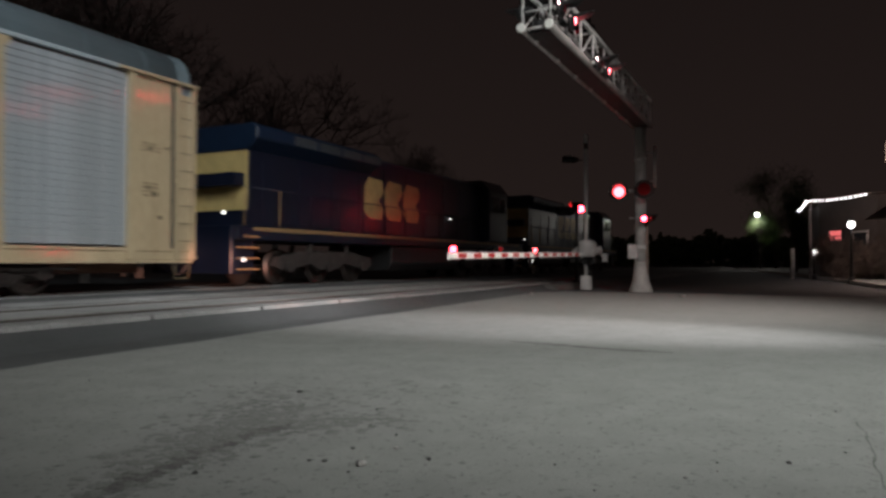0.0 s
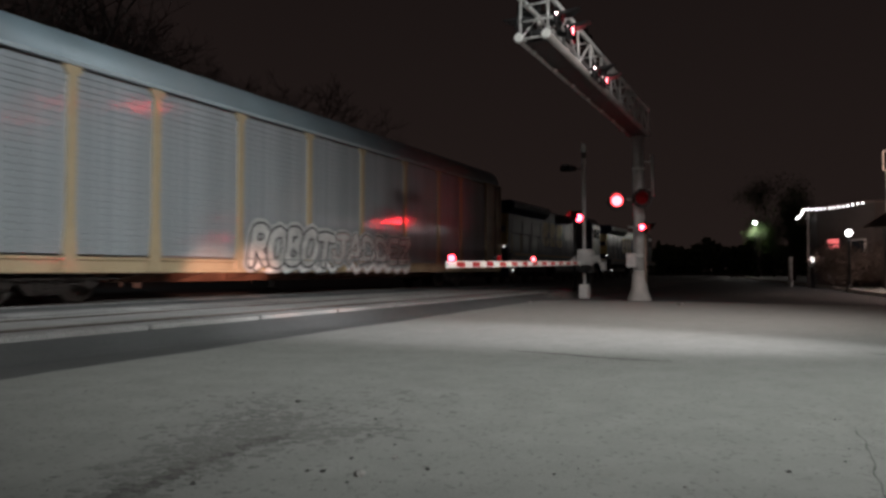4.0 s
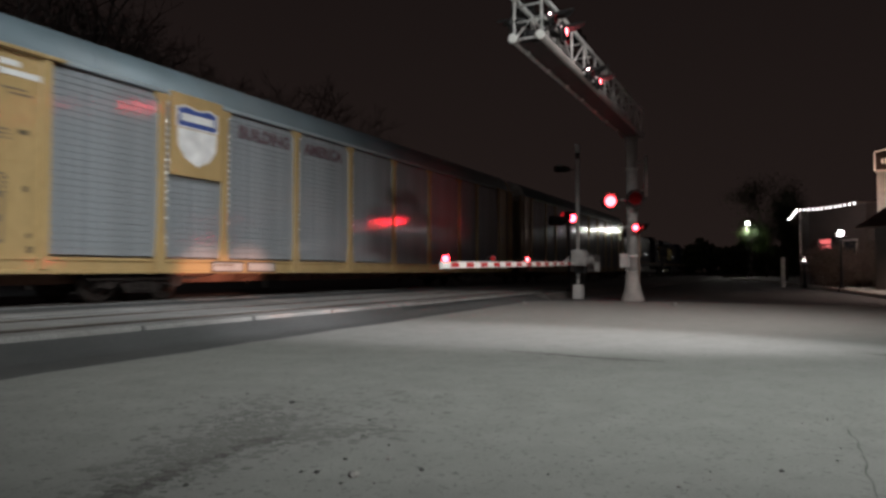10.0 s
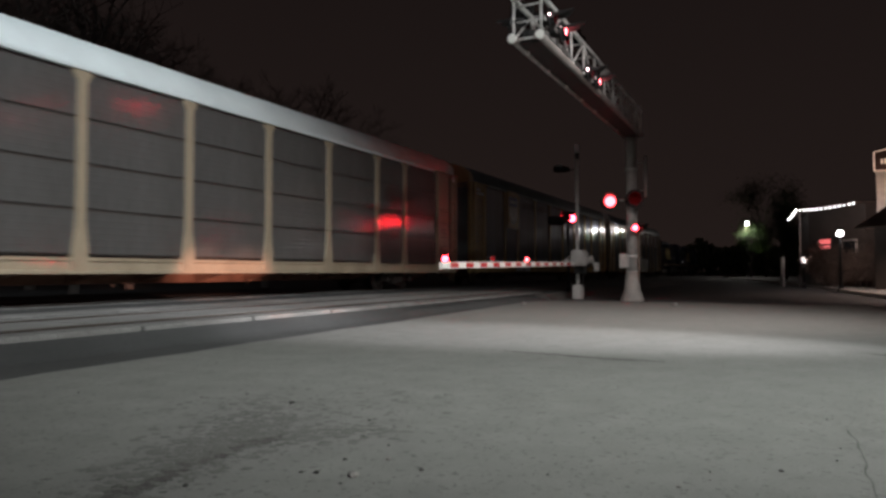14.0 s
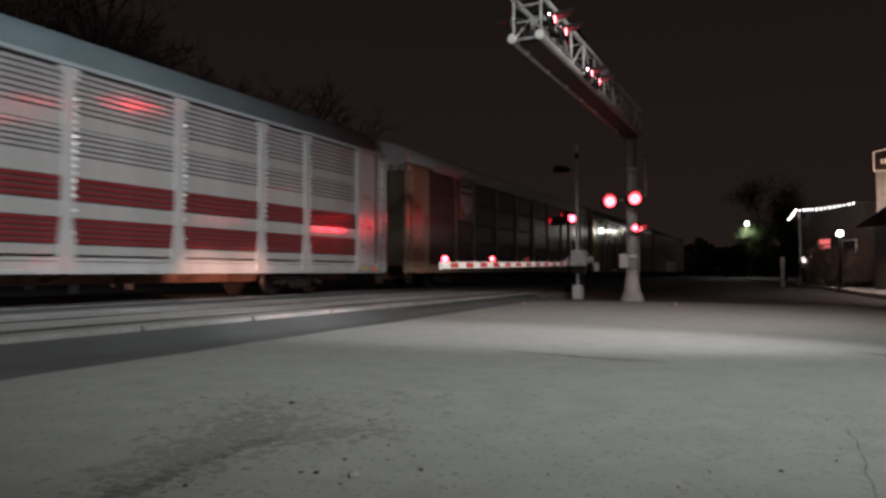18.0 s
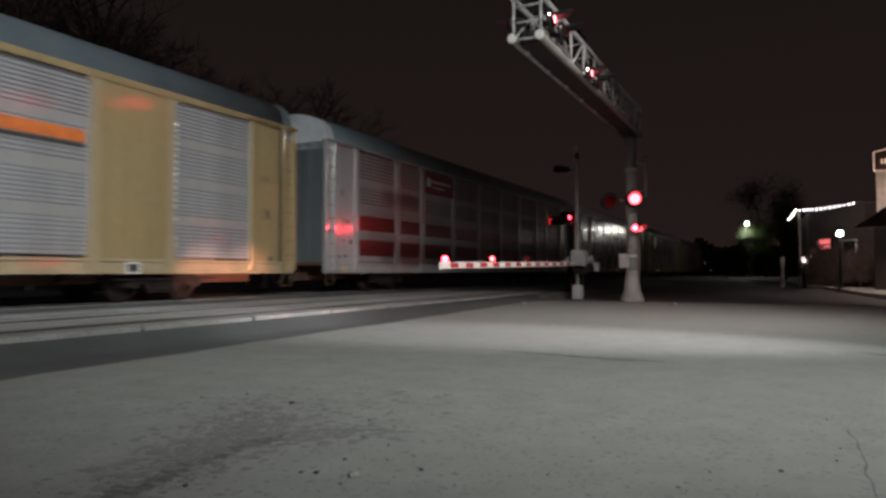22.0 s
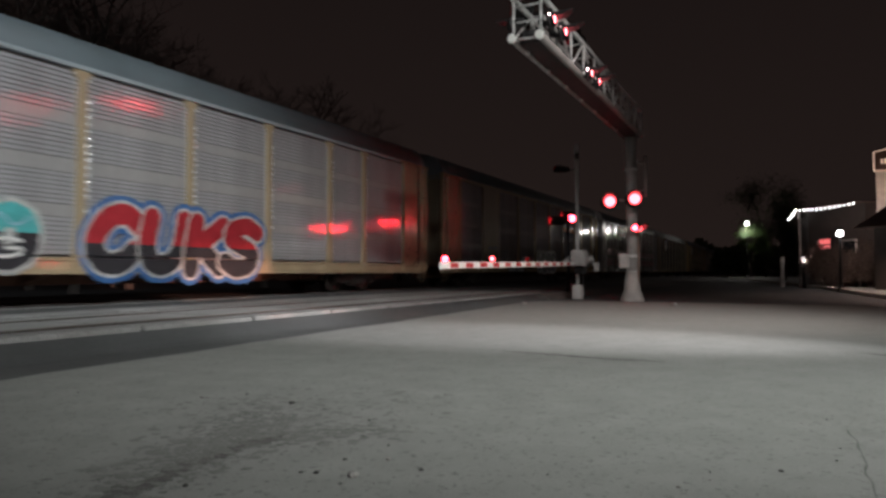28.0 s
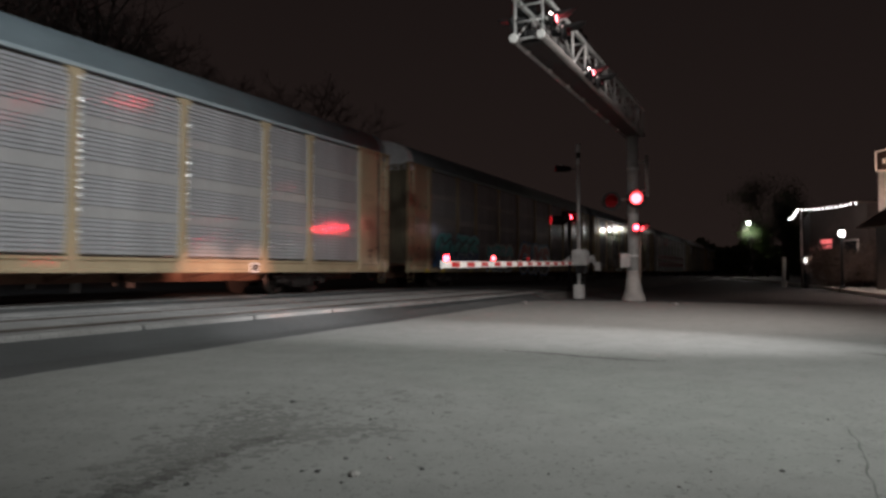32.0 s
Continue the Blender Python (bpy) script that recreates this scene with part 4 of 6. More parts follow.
    graffiti(c, "CUKS", -12.35, 1.36, 5.0, 1.12, (0.8, 0), ((0.58, 1, None), (0.46, 2, 3)), (blue, chalk, red, ink), split=1.28, lean=0.22)
    graffiti(c, "MEAO", -17.75, 1.36, 3.35, 0.86, (0.66, 0), ((0.56, 1, None), (0.46, 2, 3)), (haze, chalk, teal, ink), split=1.42, lean=0.02, base=0.002)
    graffiti(c, "EEIG", -17.75, 1.14, 3.1, 0.34, None, ((0.07, 0, None),), (edge,), base=0.022, cut=False)
    graffiti(c, "~~~~", -17.7, 1.66, 3.1, 0.24, None, ((0.05, 0, None),), (sky,), base=0.022, cut=False)
    graffiti(c, "GWES", -22.75, 1.62, 4.3, 0.95, (0.6, 0), ((0.48, 1, None), (0.38, 2, 3)), (ink, sky, teal, blue), split=1.5)
    graffiti(c, "~~~~", -22.7, 1.66, 4.0, 0.7, None, ((0.06, 0, None),), (ink,), base=0.024, cut=False)
    graffiti(c, "~~~~~", -22.8, 0.98, 4.6, 0.3, (0.34, 1), ((0.22, 0, 2),), (blue, ink, rust), split=0.8, base=0.004)
    graffiti(c, "~~~~~", -22.5, 1.32, 3.9, 0.34, None, ((0.05, 0, None),), (sky,), base=0.026, cut=False)
    graffiti(c, "~~~~~", -22.6, 1.95, 4.2, 0.3, None, ((0.09, 0, None),), (ink,), base=0.028, cut=False)
    for x, m, w in ((-25.7, tag, 0.34), (-24.3, tag, 0.3), (-21.5, tag, 0.28), (-19.2, tag, 0.25)):
        sill_tag(c, x, 0.7, w, 0.13, m, False)

    c = rack_car(6, "tan autorack car with grey ribbed panels", PAINT_TAN, PANEL_BRIGHT, ROOF_DULL, END_OLIVE, PAINT_TAN, cap_m=CAP_WHITE, post_w=0.09, bands=BANDED)
    sill_tag(c, -6.93, 0.77, 0.36, 0.26, WHITE_PAINT)


build_cars()

LOCO_BLUE = mat("dark_blue_paint", (0.006, 0.0095, 0.022), 0.28, vary=0.3, scale=1.5, streak=True, dirt=0.3, dirt_colour=(0.014, 0.014, 0.017))
LOCO_ROOF = mat("blue_roof", (0.007, 0.018, 0.042), 0.4, vary=0.2)
LOCO_LINE = mat("sill_line", (0.3, 0.19, 0.09), 0.5)
LOCO_GREY = mat("loco_grey", (0.1, 0.11, 0.12), 0.5)
GLASS = mat("cab_glass", (0.03, 0.035, 0.04), 0.06, vary=0.05, bump=0)
WHITE_GLOW = mat("white_marker_glow", (0.9, 0.9, 0.9), 0.4, bump=0, emit=(1.0, 0.98, 0.95), power=2.5)


def build_loco():
    lo = thing("locomotive", "dark blue diesel locomotive with a yellow end and yellow logo", "locomotive", group="locomotives of the train")
    # x = 0 at the rear platform end, forward +x
    n = 21.2
    part("frame_sill", bm_box(0, n, -1.5, 1.5, 1.25, 1.62, 0.03), LOCO_BLUE, lo)
    part("sill_stripe", bm_box(0.6, n - 0.6, -1.512, -1.49, 1.5, 1.6), LOCO_LINE, lo)
    part("hood", bm_box(0.95, 16.6, -1.0, 1.0, 1.62, 4.2, 0.06, 2), LOCO_BLUE, lo)
    part("hood_end", bm_box(0.9, 0.95, -0.97, 0.97, 2.1, 3.95), LOCO_YELLOW, lo, "yellow rear end of the hood")
    bm = bmesh.new()
    extrude_profile(bm, [(-1.0, 3.75), (1.0, 3.75), (1.4, 4.05), (1.4, 4.35), (1.2, 4.48), (-1.2, 4.48), (-1.4, 4.35), (-1.4, 4.05)], 0.85, 7.0)
    bevel(bm, 0.03)
    part("radiator_wing", bm, LOCO_ROOF, lo)
    part("hood_roof", bm_box(7.0, 16.6, -0.8, 0.8, 4.2, 4.42, 0.05), LOCO_ROOF, lo)
    for i in range(9):
        x = 1.5 + i * 1.6
        bm = bmesh.new()
        box(bm, x, x + 1.3, -1.02, -0.99, 1.8, 3.5 if i < 4 else 4.0)
        tube(bm, (x + 1.2, -1.03, 2.6), (x + 1.2, -1.03, 2.8), 0.015, seg=6)
        part("hood_door", bm, LOCO_BLUE, lo)
    for i in range(4):
        bm = bmesh.new()
        x = 2.4 + i * 1.2
        for k in range(9):
            box(bm, x, x + 1.05, -1.42, -1.39, 4.07 + k * 0.03, 4.085 + k * 0.03)
        part("radiator_grille", bm, LOCO_GREY, lo)
    # cab
    bm = bmesh.new()
    extrude_profile(bm, [(-1.5, 1.62), (1.5, 1.62), (1.5, 4.1), (1.1, 4.6), (-1.1, 4.6), (-1.5, 4.1)], 16.6, 19.0)
    bevel(bm, 0.04)
    part("cab", bm, LOCO_BLUE, lo)
    for x0, x1 in ((16.9, 17.7), (17.85, 18.6)):
        w = part("cab_window", bm_box(x0, x1, -1.53, -1.49, 3.05, 3.85, 0.02), LOCO_GREY, lo)
        part("pane", bm_box(x0 + 0.06, x1 - 0.06, -1.54, -1.528, 3.11, 3.79), GLASS, w)
    bm = bmesh.new()
    extrude_profile(bm, [(-0.85, 1.62), (0.85, 1.62), (0.85, 3.0), (0.7, 3.2), (-0.7, 3.2), (-0.85, 3.0)], 19.0, 20.4)
    part("nose", bm, LOCO_YELLOW, lo, "yellow nose")
    # logo letters on the hood as plain blocks
    for i, x in enumerate((6.6, 7.95, 9.3)):
        bm = bmesh.new()
        pts = [(0.0, 0.2), (0.25, 0), (0.85, 0), (0.95, 0.3), (0.7, 0.55), (0.95, 0.8), (0.9, 1.15), (0.2, 1.2), (0.0, 0.9)]
        vs = [bm.verts.new((x + a * 1.32, -1.032, 2.2 + b * 1.22)) for a, b in pts]
        bm.faces.new(vs)
        part("logo_block", bm, LOCO_YELLOW, lo)
    # rear platform, steps, rails
    part("pilot", bm_box(-0.15, 0.0, -1.45, 1.45, 0.35, 1.62, 0.02), LOCO_BLUE, lo)
    for x in (0.25, n - 0.25 - 0.5):
        for k in range(4):
            part("step", bm_box(x, x + 0.55, -1.53, -1.25, 0.45 + k * 0.29, 0.49 + k * 0.29), LOCO_LINE, lo)
        part("step_well", bm_box(x - 0.08, x + 0.63, -1.25, -1.2, 0.35, 1.6), LOCO_BLUE, lo)
    for i in range(12):
        bm = bmesh.new()
        x = 0.3 + i * 1.4
        tube(bm, (x, -1.46, 1.6), (x, -1.46, 2.65), 0.018, seg=6)
        part("stanchion", bm, LOCO_LINE if i < 2 else LOCO_BLUE, lo)
    bm = bmesh.new()
    tube(bm, (0.3, -1.46, 2.65), (15.7, -1.46, 2.65), 0.016, seg=6)
    part("handrail", bm, LOCO_BLUE, lo)
    bm = bmesh.new()
    box(bm, 0.5, 0.9, -0.9, 0.9, 2.75, 3.1)
    part("sand_box", bm, LOCO_BLUE, lo)
    for x, y, z in ((-0.17, -1.2, 1.95), (0.2, -1.54, 0.72), (13.3, -1.05, 2.54)):
        bm = bmesh.new()
        lathe(bm, [(0, 0.045), (0.02, 0.04)], (x, y, z), (0, -1, 0), 12)
        part("marker_light", bm, WHITE_GLOW, lo)
    # fuel tank, trucks
    bm = bmesh.new()
    extrude_profile(bm, [(-1.2, 0.35), (1.2, 0.35), (1.42, 0.6), (1.42, 1.25), (-1.42, 1.25), (-1.42, 0.6)], 7.8, 13.4)
    bevel(bm, 0.05)
    part("fuel_tank", bm, BLACK, lo)
    for c in (4.3, 16.9):
        bm = bmesh.new()
        for y0, y1 in ((-1.22, -1.02), (1.02, 1.22)):
            pts = [(-2.5, 0.55), (-2.4, 0.8), (-1.2, 0.98), (1.2, 0.98), (2.4, 0.8), (2.5, 0.55), (2.2, 0.42), (1.5, 0.5), (0.9, 0.62), (0.5, 0.45), (-0.5, 0.45), (-0.9, 0.62), (-1.5, 0.5), (-2.2, 0.42)]
            a = [bm.verts.new((c + x, y0, z)) for x, z in pts]
            b = [bm.verts.new((c + x, y1, z)) for x, z in pts]
            for i in range(len(pts)):
                j = (i + 1) % len(pts)
                bm.faces.new((a[i], a[j], b[j], b[i]))
            bm.faces.new(a)
            bm.faces.new(b[::-1])
            for x in (-1.9, 0.0, 1.9):
                tube(bm, (c + x, y0 - 0.1 if y0 < 0 else y1, 0.51), (c + x, y0 if y0 < 0 else y1 + 0.1, 0.51), 0.16, seg=12)
            for x in (-0.95, 0.95):
                tube(bm, (c + x, (y0 + y1) / 2, 0.7), (c + x, (y0 + y1) / 2 - 0.12, 1.22), 0.09, seg=8)
        part("truck_frame", bm, TRUCK, lo)
        for x in (-1.9, 0.0, 1.9):
            part("wheelset", LOCO_WHEELS, None, lo, at=pose(c + x, 0, 0.51))
    part("coupler", COUPLER, None, lo, at=pose(-0.1, 0, 0, 0, 0, 180))
    part("coupler", COUPLER, None, lo, at=pose(n + 0.1, 0, 0))
    return lo


loco = build_loco()
second_loco = copy_thing(loco, pose(0, 0, 0))
MOVING.append((loco, 1.45))
MOVING.append((second_loco, 1.45 + 22.4))

# ---- crossing signals ----
RED_HOT = mat("lit_far_red_lamp", (0.8, 0.05, 0.05), 0.3, bump=0, emit=(1.0, 0.02, 0.035), power=55.0)
PALE_HOT = mat("pale_marker_lamp", (0.8, 0.5, 0.5), 0.3, bump=0, emit=(1.0, 0.6, 0.62), power=30.0)
RUSTY_PIPE = mat("rust_stained_pipe", (0.33, 0.25, 0.21), 0.6, vary=0.4, scale=6, streak=True, dirt=0.5, dirt_colour=(0.18, 0.08, 0.05))
PALE_DIM = mat("dim_pale_lamp", (0.8, 0.6, 0.6), 0.3, bump=0, emit=(1.0, 0.7, 0.7), power=0.8)
GRATING = mat("dark_grating", (0.045, 0.045, 0.045), 0.7, 0.3, vary=0.3, scale=8)
FLASHERS = []
PERIOD = 1.252


def flasher(parent, x, y, z, facing, phase, r=0.152, back=0.3, glow=None, hood=True, visor=0.2, tunnel=0.03, arc=(-35, 250)):
    """One lamp head: background disc, case, hood, and the lamp disc that turns its lit face out."""
    q = Vector(facing).normalized()
    o = Vector((x, y, z))
    if back:
        bm = bmesh.new()
        lathe(bm, [(-0.03, back - 0.01), (0.0, back), (0.004, back)], o - q * 0.05, q, 24)
        part("background_disc", bm, BLACK, parent)
    bm = bmesh.new()
    lathe(bm, [(-0.3, 0.06), (-0.28, r * 0.8), (-0.12, r * 1.12), (-0.025, r * 1.12)], o, q, 18)
    side = q.cross(Vector((0, 0, 1))).normalized()
    up = Vector((0, 0, 1))
    rows = []
    for i in range(18):
        v = side * math.cos(i * math.tau / 18) + up * math.sin(i * math.tau / 18)
        rows.append([bm.verts.new(o + v * r * k + q * d) for k, d in ((1.13, -0.03), (1.13, tunnel), (1.04, tunnel), (1.04, -0.03))])
    for i in range(18):
        for k in range(4):
            bm.faces.new((rows[i][k], rows[(i + 1) % 18][k], rows[(i + 1) % 18][(k + 1) % 4], rows[i][(k + 1) % 4]))
    # Long tunnels are added black tubes that confine the lamp's light.
    part("lamp_case", bm, DEAD_BLACK if tunnel > 0.1 else BLACK, parent)
    if hood:
        bm = bmesh.new()
        rows = []
        for i in range(13):
            a = radians(arc[0] + i * arc[1] / 12)
            v = side * math.cos(a) + up * math.sin(a)
            ln = visor * (0.45 + 0.55 * max(0.0, math.sin(a)))
            rows.append([bm.verts.new(o + v * r * k + q * d) for k, d in ((1.16, -0.03), (1.16, ln), (1.1, ln), (1.1, -0.03))])
        for i in range(12):
            for k in range(4):
                bm.faces.new((rows[i][k], rows[i + 1][k], rows[i + 1][(k + 1) % 4], rows[i][(k + 1) % 4]))
        bm.faces.new(rows[0])
        bm.faces.new(rows[-1][::-1])
        part("hood", bm, BLACK, parent)
    # the turning lamp: lit face +y, dark face -y in its own space
    bm = bmesh.new()
    n = 20
    for s, idx in ((1, 0), (-1, 1)):
        c = bm.verts.new((0, s * 0.02, 0))
        ring = [bm.verts.new((r * math.cos(i * math.tau / n), s * 0.004, r * math.sin(i * math.tau / n))) for i in range(n)]
        for i in range(n):
            f = bm.faces.new((c, ring[i], ring[(i + 1) % n]))
            f.material_index = idx
            f.smooth = True
    me = bpy.data.meshes.new("lamp_lens")
    bmesh.ops.recalc_face_normals(bm, faces=bm.faces)
    bm.to_mesh(me)
    bm.free()
    me.materials.append(glow or RED_GLOW)
    me.materials.append(LENS)
    ob = part("lamp_lens", me, None, parent)
    turn = math.degrees(math.atan2(q.y, q.x)) - 90
    FLASHERS.append((ob, o, turn, phase))
    ob.matrix_basis = pose(o.x, o.y, o.z, 0, 0, turn)
    return ob


def lit_turns(phase):
    """Rows of (seconds, half turns in degrees): 0 shows the lit face."""
    first = 1.32 + (0.0 if phase.endswith("left") else PERIOD / 2)
    before, after = {"left": (0.443, 0.47), "right": (0.37, 0.41), "arm_left": (0.443, 0.266), "arm_right": (0.36, 0.183)}[phase]
    spans = []
    k = -2
    while first + k * PERIOD - 0.4 < 33:
        c = first + k * PERIOD
        spans.append((c - before, c + after))
        k += 1
    angle = 180.0
    out = []
    for a, b in spans:
        for start in (a, b):
            out += [(start - 0.034, angle), (start, angle + 60), (start + 0.034, angle + 120), (start + 0.068, angle + 180)]
            angle += 180
    # clip to the film
    res = []
    for t, g in out:
        if 0 < t < 32:
            if not res:
                res.append((0.0, last))
            res.append((t, g))
        last = g
    res.append((32.0, res[-1][1]))
    return res


def build_gate():
    g = thing("crossing_gate", "lowered red and white striped crossing gate on a grey mast", "crossing gate", at_track(23.0, 6.2))
    bm = bmesh.new()
    lathe(bm, [(0, 0.2), (0.05, 0.2), (0.08, 0.15), (0.4, 0.14), (0.46, 0.1)], (0, 0, 0), (0, 0, 1), 16)
    part("mast_base", bm, GALV, g)
    part("junction_case", bm_box(-0.17, 0.17, -0.17, 0.15, 0.05, 0.48, 0.02), GALV, g)
    bm = bmesh.new()
    tube(bm, (0, 0, 0.3), (0, 0, 5.1), 0.064, seg=14)
    part("mast", bm, GALV, g)
    bm = bmesh.new()
    lathe(bm, [(0, 0.085), (0.06, 0.085), (0.08, 0.05), (0.1, 0.02)], (0, 0, 5.08), (0, 0, 1), 12)
    part("mast_cap", bm, GALV, g)
    for z, r, h, m in ((4.62, 0.072, 0.2, GALV), (4.82, 0.07, 0.22, BLACK), (5.04, 0.08, 0.3, GALV)):
        bm = bmesh.new()
        lathe(bm, [(0, r * 0.9), (0.02, r), (h - 0.02, r), (h, r * 0.9)], (0, 0, z), (0, 0, 1), 14)
        part("mast_collar", bm, m, g)
    bm = bmesh.new()
    tube(bm, (0, 0, 4.45), (-0.4, 0.45, 4.45), 0.018, seg=8)
    part("lamp_bracket", bm, BLACK, g)
    # Lamp with no visible lit face, added for its reflection on the train.
    flasher(g, -0.4, 0.45, 4.45, (-0.55, 0.83, 0), "right", 0.1, 0, RED_BEAM, False, tunnel=0.24)
    # Light on the hood's top edge is put into a pale plate.
    part("hood_rim", bm_box(-0.56, -0.32, 0.4, 0.6, 4.565, 4.58, 0.004), GALV, g, "pale plate standing for the lit top of the lamp hood")
    # mechanism
    part("mechanism_case", bm_box(-0.34, 0.3, -0.28, 0.16, 1.14, 1.68, 0.04, 2), GALV, g)
    part("mechanism_cover", bm_box(-0.24, 0.2, -0.33, -0.28, 1.22, 1.6, 0.02), GALV, g)
    for x0, x1 in ((-0.36, -0.345), (-0.345, -0.33)):
        for z in (1.24, 1.44):
            part("cover_panel", bm_box(x0 - 0.02, x0, -0.22 if x0 < -0.35 else -0.02, -0.06 if x0 < -0.35 else 0.12, z, z + 0.15, 0.008), GALV, g)
    part("mechanism_foot", bm_box(-0.12, 0.14, -0.3, 0.1, 0.86, 1.13, 0.02), BLACK, g)
    bm = bmesh.new()
    tube(bm, (0.1, -0.16, 0.4), (0.1, -0.16, 1.2), 0.03, seg=8)
    part("cable_conduit", bm, BLACK, g)
    bm = bmesh.new()
    tube(bm, (-0.02, -0.55, 1.35), (-0.02, 0.4, 1.35), 0.05, seg=10)
    part("shaft", bm, GALV, g)
    for y in (-0.42, 0.3):
        bm = bmesh.new()
        pts = [(-0.75, 1.12), (-0.1, 1.24), (0.25, 1.24), (0.66, 1.06), (0.74, 1.16), (0.36, 1.5), (-0.1, 1.46), (-0.75, 1.26)]
        a = [bm.verts.new((x, y - 0.02, z)) for x, z in pts]
        b = [bm.verts.new((x, y + 0.02, z)) for x, z in pts]
        for i in range(len(pts)):
            j = (i + 1) % len(pts)
            bm.faces.new((a[i], a[j], b[j], b[i]))
        bm.faces.new(a)
        bm.faces.new(b[::-1])
        part("arm_bracket", bm, GALV, g)
    for i in range(3):
        part("counterweight", bm_box(0.46 + i * 0.02, 0.72 + i * 0.02, -0.6 + i * 0.06, -0.55 + i * 0.06, 0.95, 1.25, 0.01), GALV, g)
    # arm of striped lengths, tapering and drooping to its tip
    n, length = 25, 10.55
    step = (length - 0.6) / n
    for i in range(n):
        x1, x0 = -0.6 - i * step, -0.6 - (i + 1) * step
        k = (i + 0.5) / n
        z = 1.2 - 0.13 * k
        h = 0.06 + 0.012 * k
        bm = bm_box(x0, x1, -0.03, 0.03, z - h, z + h, 0.006)
        part("arm_length", bm, ARM_WHITE if i % 2 == 0 else ARM_RED, g)
        if i % 2 and k < 0.98:
            part("arm_edge", bm_box(x0, x1, -0.034, -0.0305, z + h - 0.022, z + h - 0.004), ARM_WHITE, g)
            part("arm_edge", bm_box(x0, x1, -0.034, -0.0305, z - h + 0.004, z - h + 0.022), ARM_WHITE, g)
    part("arm_tip", bm_box(-length - 0.03, -length, -0.032, 0.032, 0.99, 1.15, 0.005), ARM_WHITE, g)
    # three arm lights
    for x, z, ph in ((-10.36, 1.21, None), (-7.83, 1.25, "arm_right"), (-5.32, 1.27, "arm_left")):
        bm = bmesh.new()
        tube(bm, (x, 0, z - 0.12), (x, 0, z - 0.04), 0.02, seg=8)
        part("light_stem", bm, BLACK, g)
        if ph is None:
            bm = bmesh.new()
            lathe(bm, [(-0.05, 0.03), (-0.045, 0.06), (0.045, 0.06), (0.05, 0.03)], (x, 0, z), (0, 1, 0), 16)
            part("arm_light", bm, RED_STEADY, g)
        else:
            flasher(g, x, -0.02, z, (-0.75, -0.66, 0), ph, 0.062, 0, RED_SOFT, False)
    return g


def build_cantilever():
    c = thing("cantilever_signal", "grey steel cantilever mast with a truss arm and red flashers", "crossing signal", at_track(21.9, 4.15))
    bm = bmesh.new()
    lathe(bm, [(0, 0.37), (0.05, 0.37), (0.35, 0.26), (0.85, 0.2), (0.95, 0.18)], (0, 0, 0), (0, 0, 1), 18)
    part("mast_base", bm, CASTCON, c)
    bm = bmesh.new()
    tube(bm, (0, 0, 0.7), (0, 0, 5.3), 0.17, seg=18)
    part("mast", bm, GALV, c)
    for z in (1.35, 4.15):
        bm = bmesh.new()
        lathe(bm, [(0, 0.2), (0.1, 0.2)], (0, 0, z), (0, 0, 1), 18)
        part("mast_band", bm, GALV, c)
    bm = bmesh.new()
    tube(bm, (-0.05, -0.21, 0.55), (-0.05, -0.21, 2.2), 0.035, seg=8)
    part("conduit", bm, RUSTY_PIPE, c, "rust-stained conduit")
    part("junction_box", bm_box(-0.32, -0.16, 0.05, 0.35, 1.05, 1.5, 0.03), GALV, c)
    bm = bmesh.new()
    tube(bm, (0.1, -0.42, 3.3), (0.1, -0.42, 4.6), 0.05, seg=8)
    tube(bm, (0.1, -0.42, 4.4), (0.0, -0.1, 4.4), 0.025, seg=6)
    tube(bm, (0.1, -0.42, 3.5), (0.0, -0.1, 3.5), 0.025, seg=6)
    part("conduit", bm, GALV, c)
    # truss: four chords, verticals and diagonals
    x0, x1, ya, yb, za, zb = -10.2, 0.05, -0.32, 0.21, 5.25, 6.02
    for y in (ya, yb):
        bm = bmesh.new()
        tube(bm, (x0, y, za), (x1, y, za), 0.072, seg=12)
        chord = part("lower_chord", bm, GALV_SHADED, c)
        bm = bmesh.new()
        lathe(bm, [(0, 0.07), (0.01, 0.088), (0.05, 0.088), (0.06, 0.07)], (x0 + 0.03, y, za), (-1, 0, 0), 14)
        part("end_cap", bm, ARM_WHITE, chord, "pale round chord cap")
        bm = bmesh.new()
        tube(bm, (x0, y, zb), (x1, y, zb), 0.05, seg=10)
        part("upper_chord", bm, GALV, c)
    n = 10
    for i in range(n + 1):
        x = x0 + 0.1 + (x1 - x0 - 0.2) * i / n
        for y in (ya, yb):
            bm = bmesh.new()
            tube(bm, (x, y, za), (x, y, zb), 0.03, seg=8)
            part("truss_post", bm, GALV, c)
            if i < n:
                xn = x0 + 0.1 + (x1 - x0 - 0.2) * (i + 1) / n
                bm = bmesh.new()
                tube(bm, (x, y, zb if i % 2 else za), (xn, y, za if i % 2 else zb), 0.024, seg=8)
                part("truss_diagonal", bm, GALV, c)
        for z in (za, zb):
            bm = bmesh.new()
            tube(bm, (x, ya, z), (x, yb, z), 0.024, seg=8)
            part("truss_tie", bm, GALV, c)
    part("walkway", bm_box(x0 + 0.2, x1, ya + 0.06, yb - 0.06, za - 0.05, za - 0.02), GRATING, c, "dark open grating")
    for i in range(7):
        x = x0 + 0.7 + i * 1.35
        part("clamp", bm_box(x - 0.05, x + 0.05, yb - 0.09, yb - 0.03, za - 0.09, za - 0.03, 0.01), GALV, c)
    for z in (za + 0.32, za + 0.62):
        bm = bmesh.new()
        tube(bm, (x0 + 0.1, ya, z), (x0 + 0.1, yb, z), 0.02, seg=8)
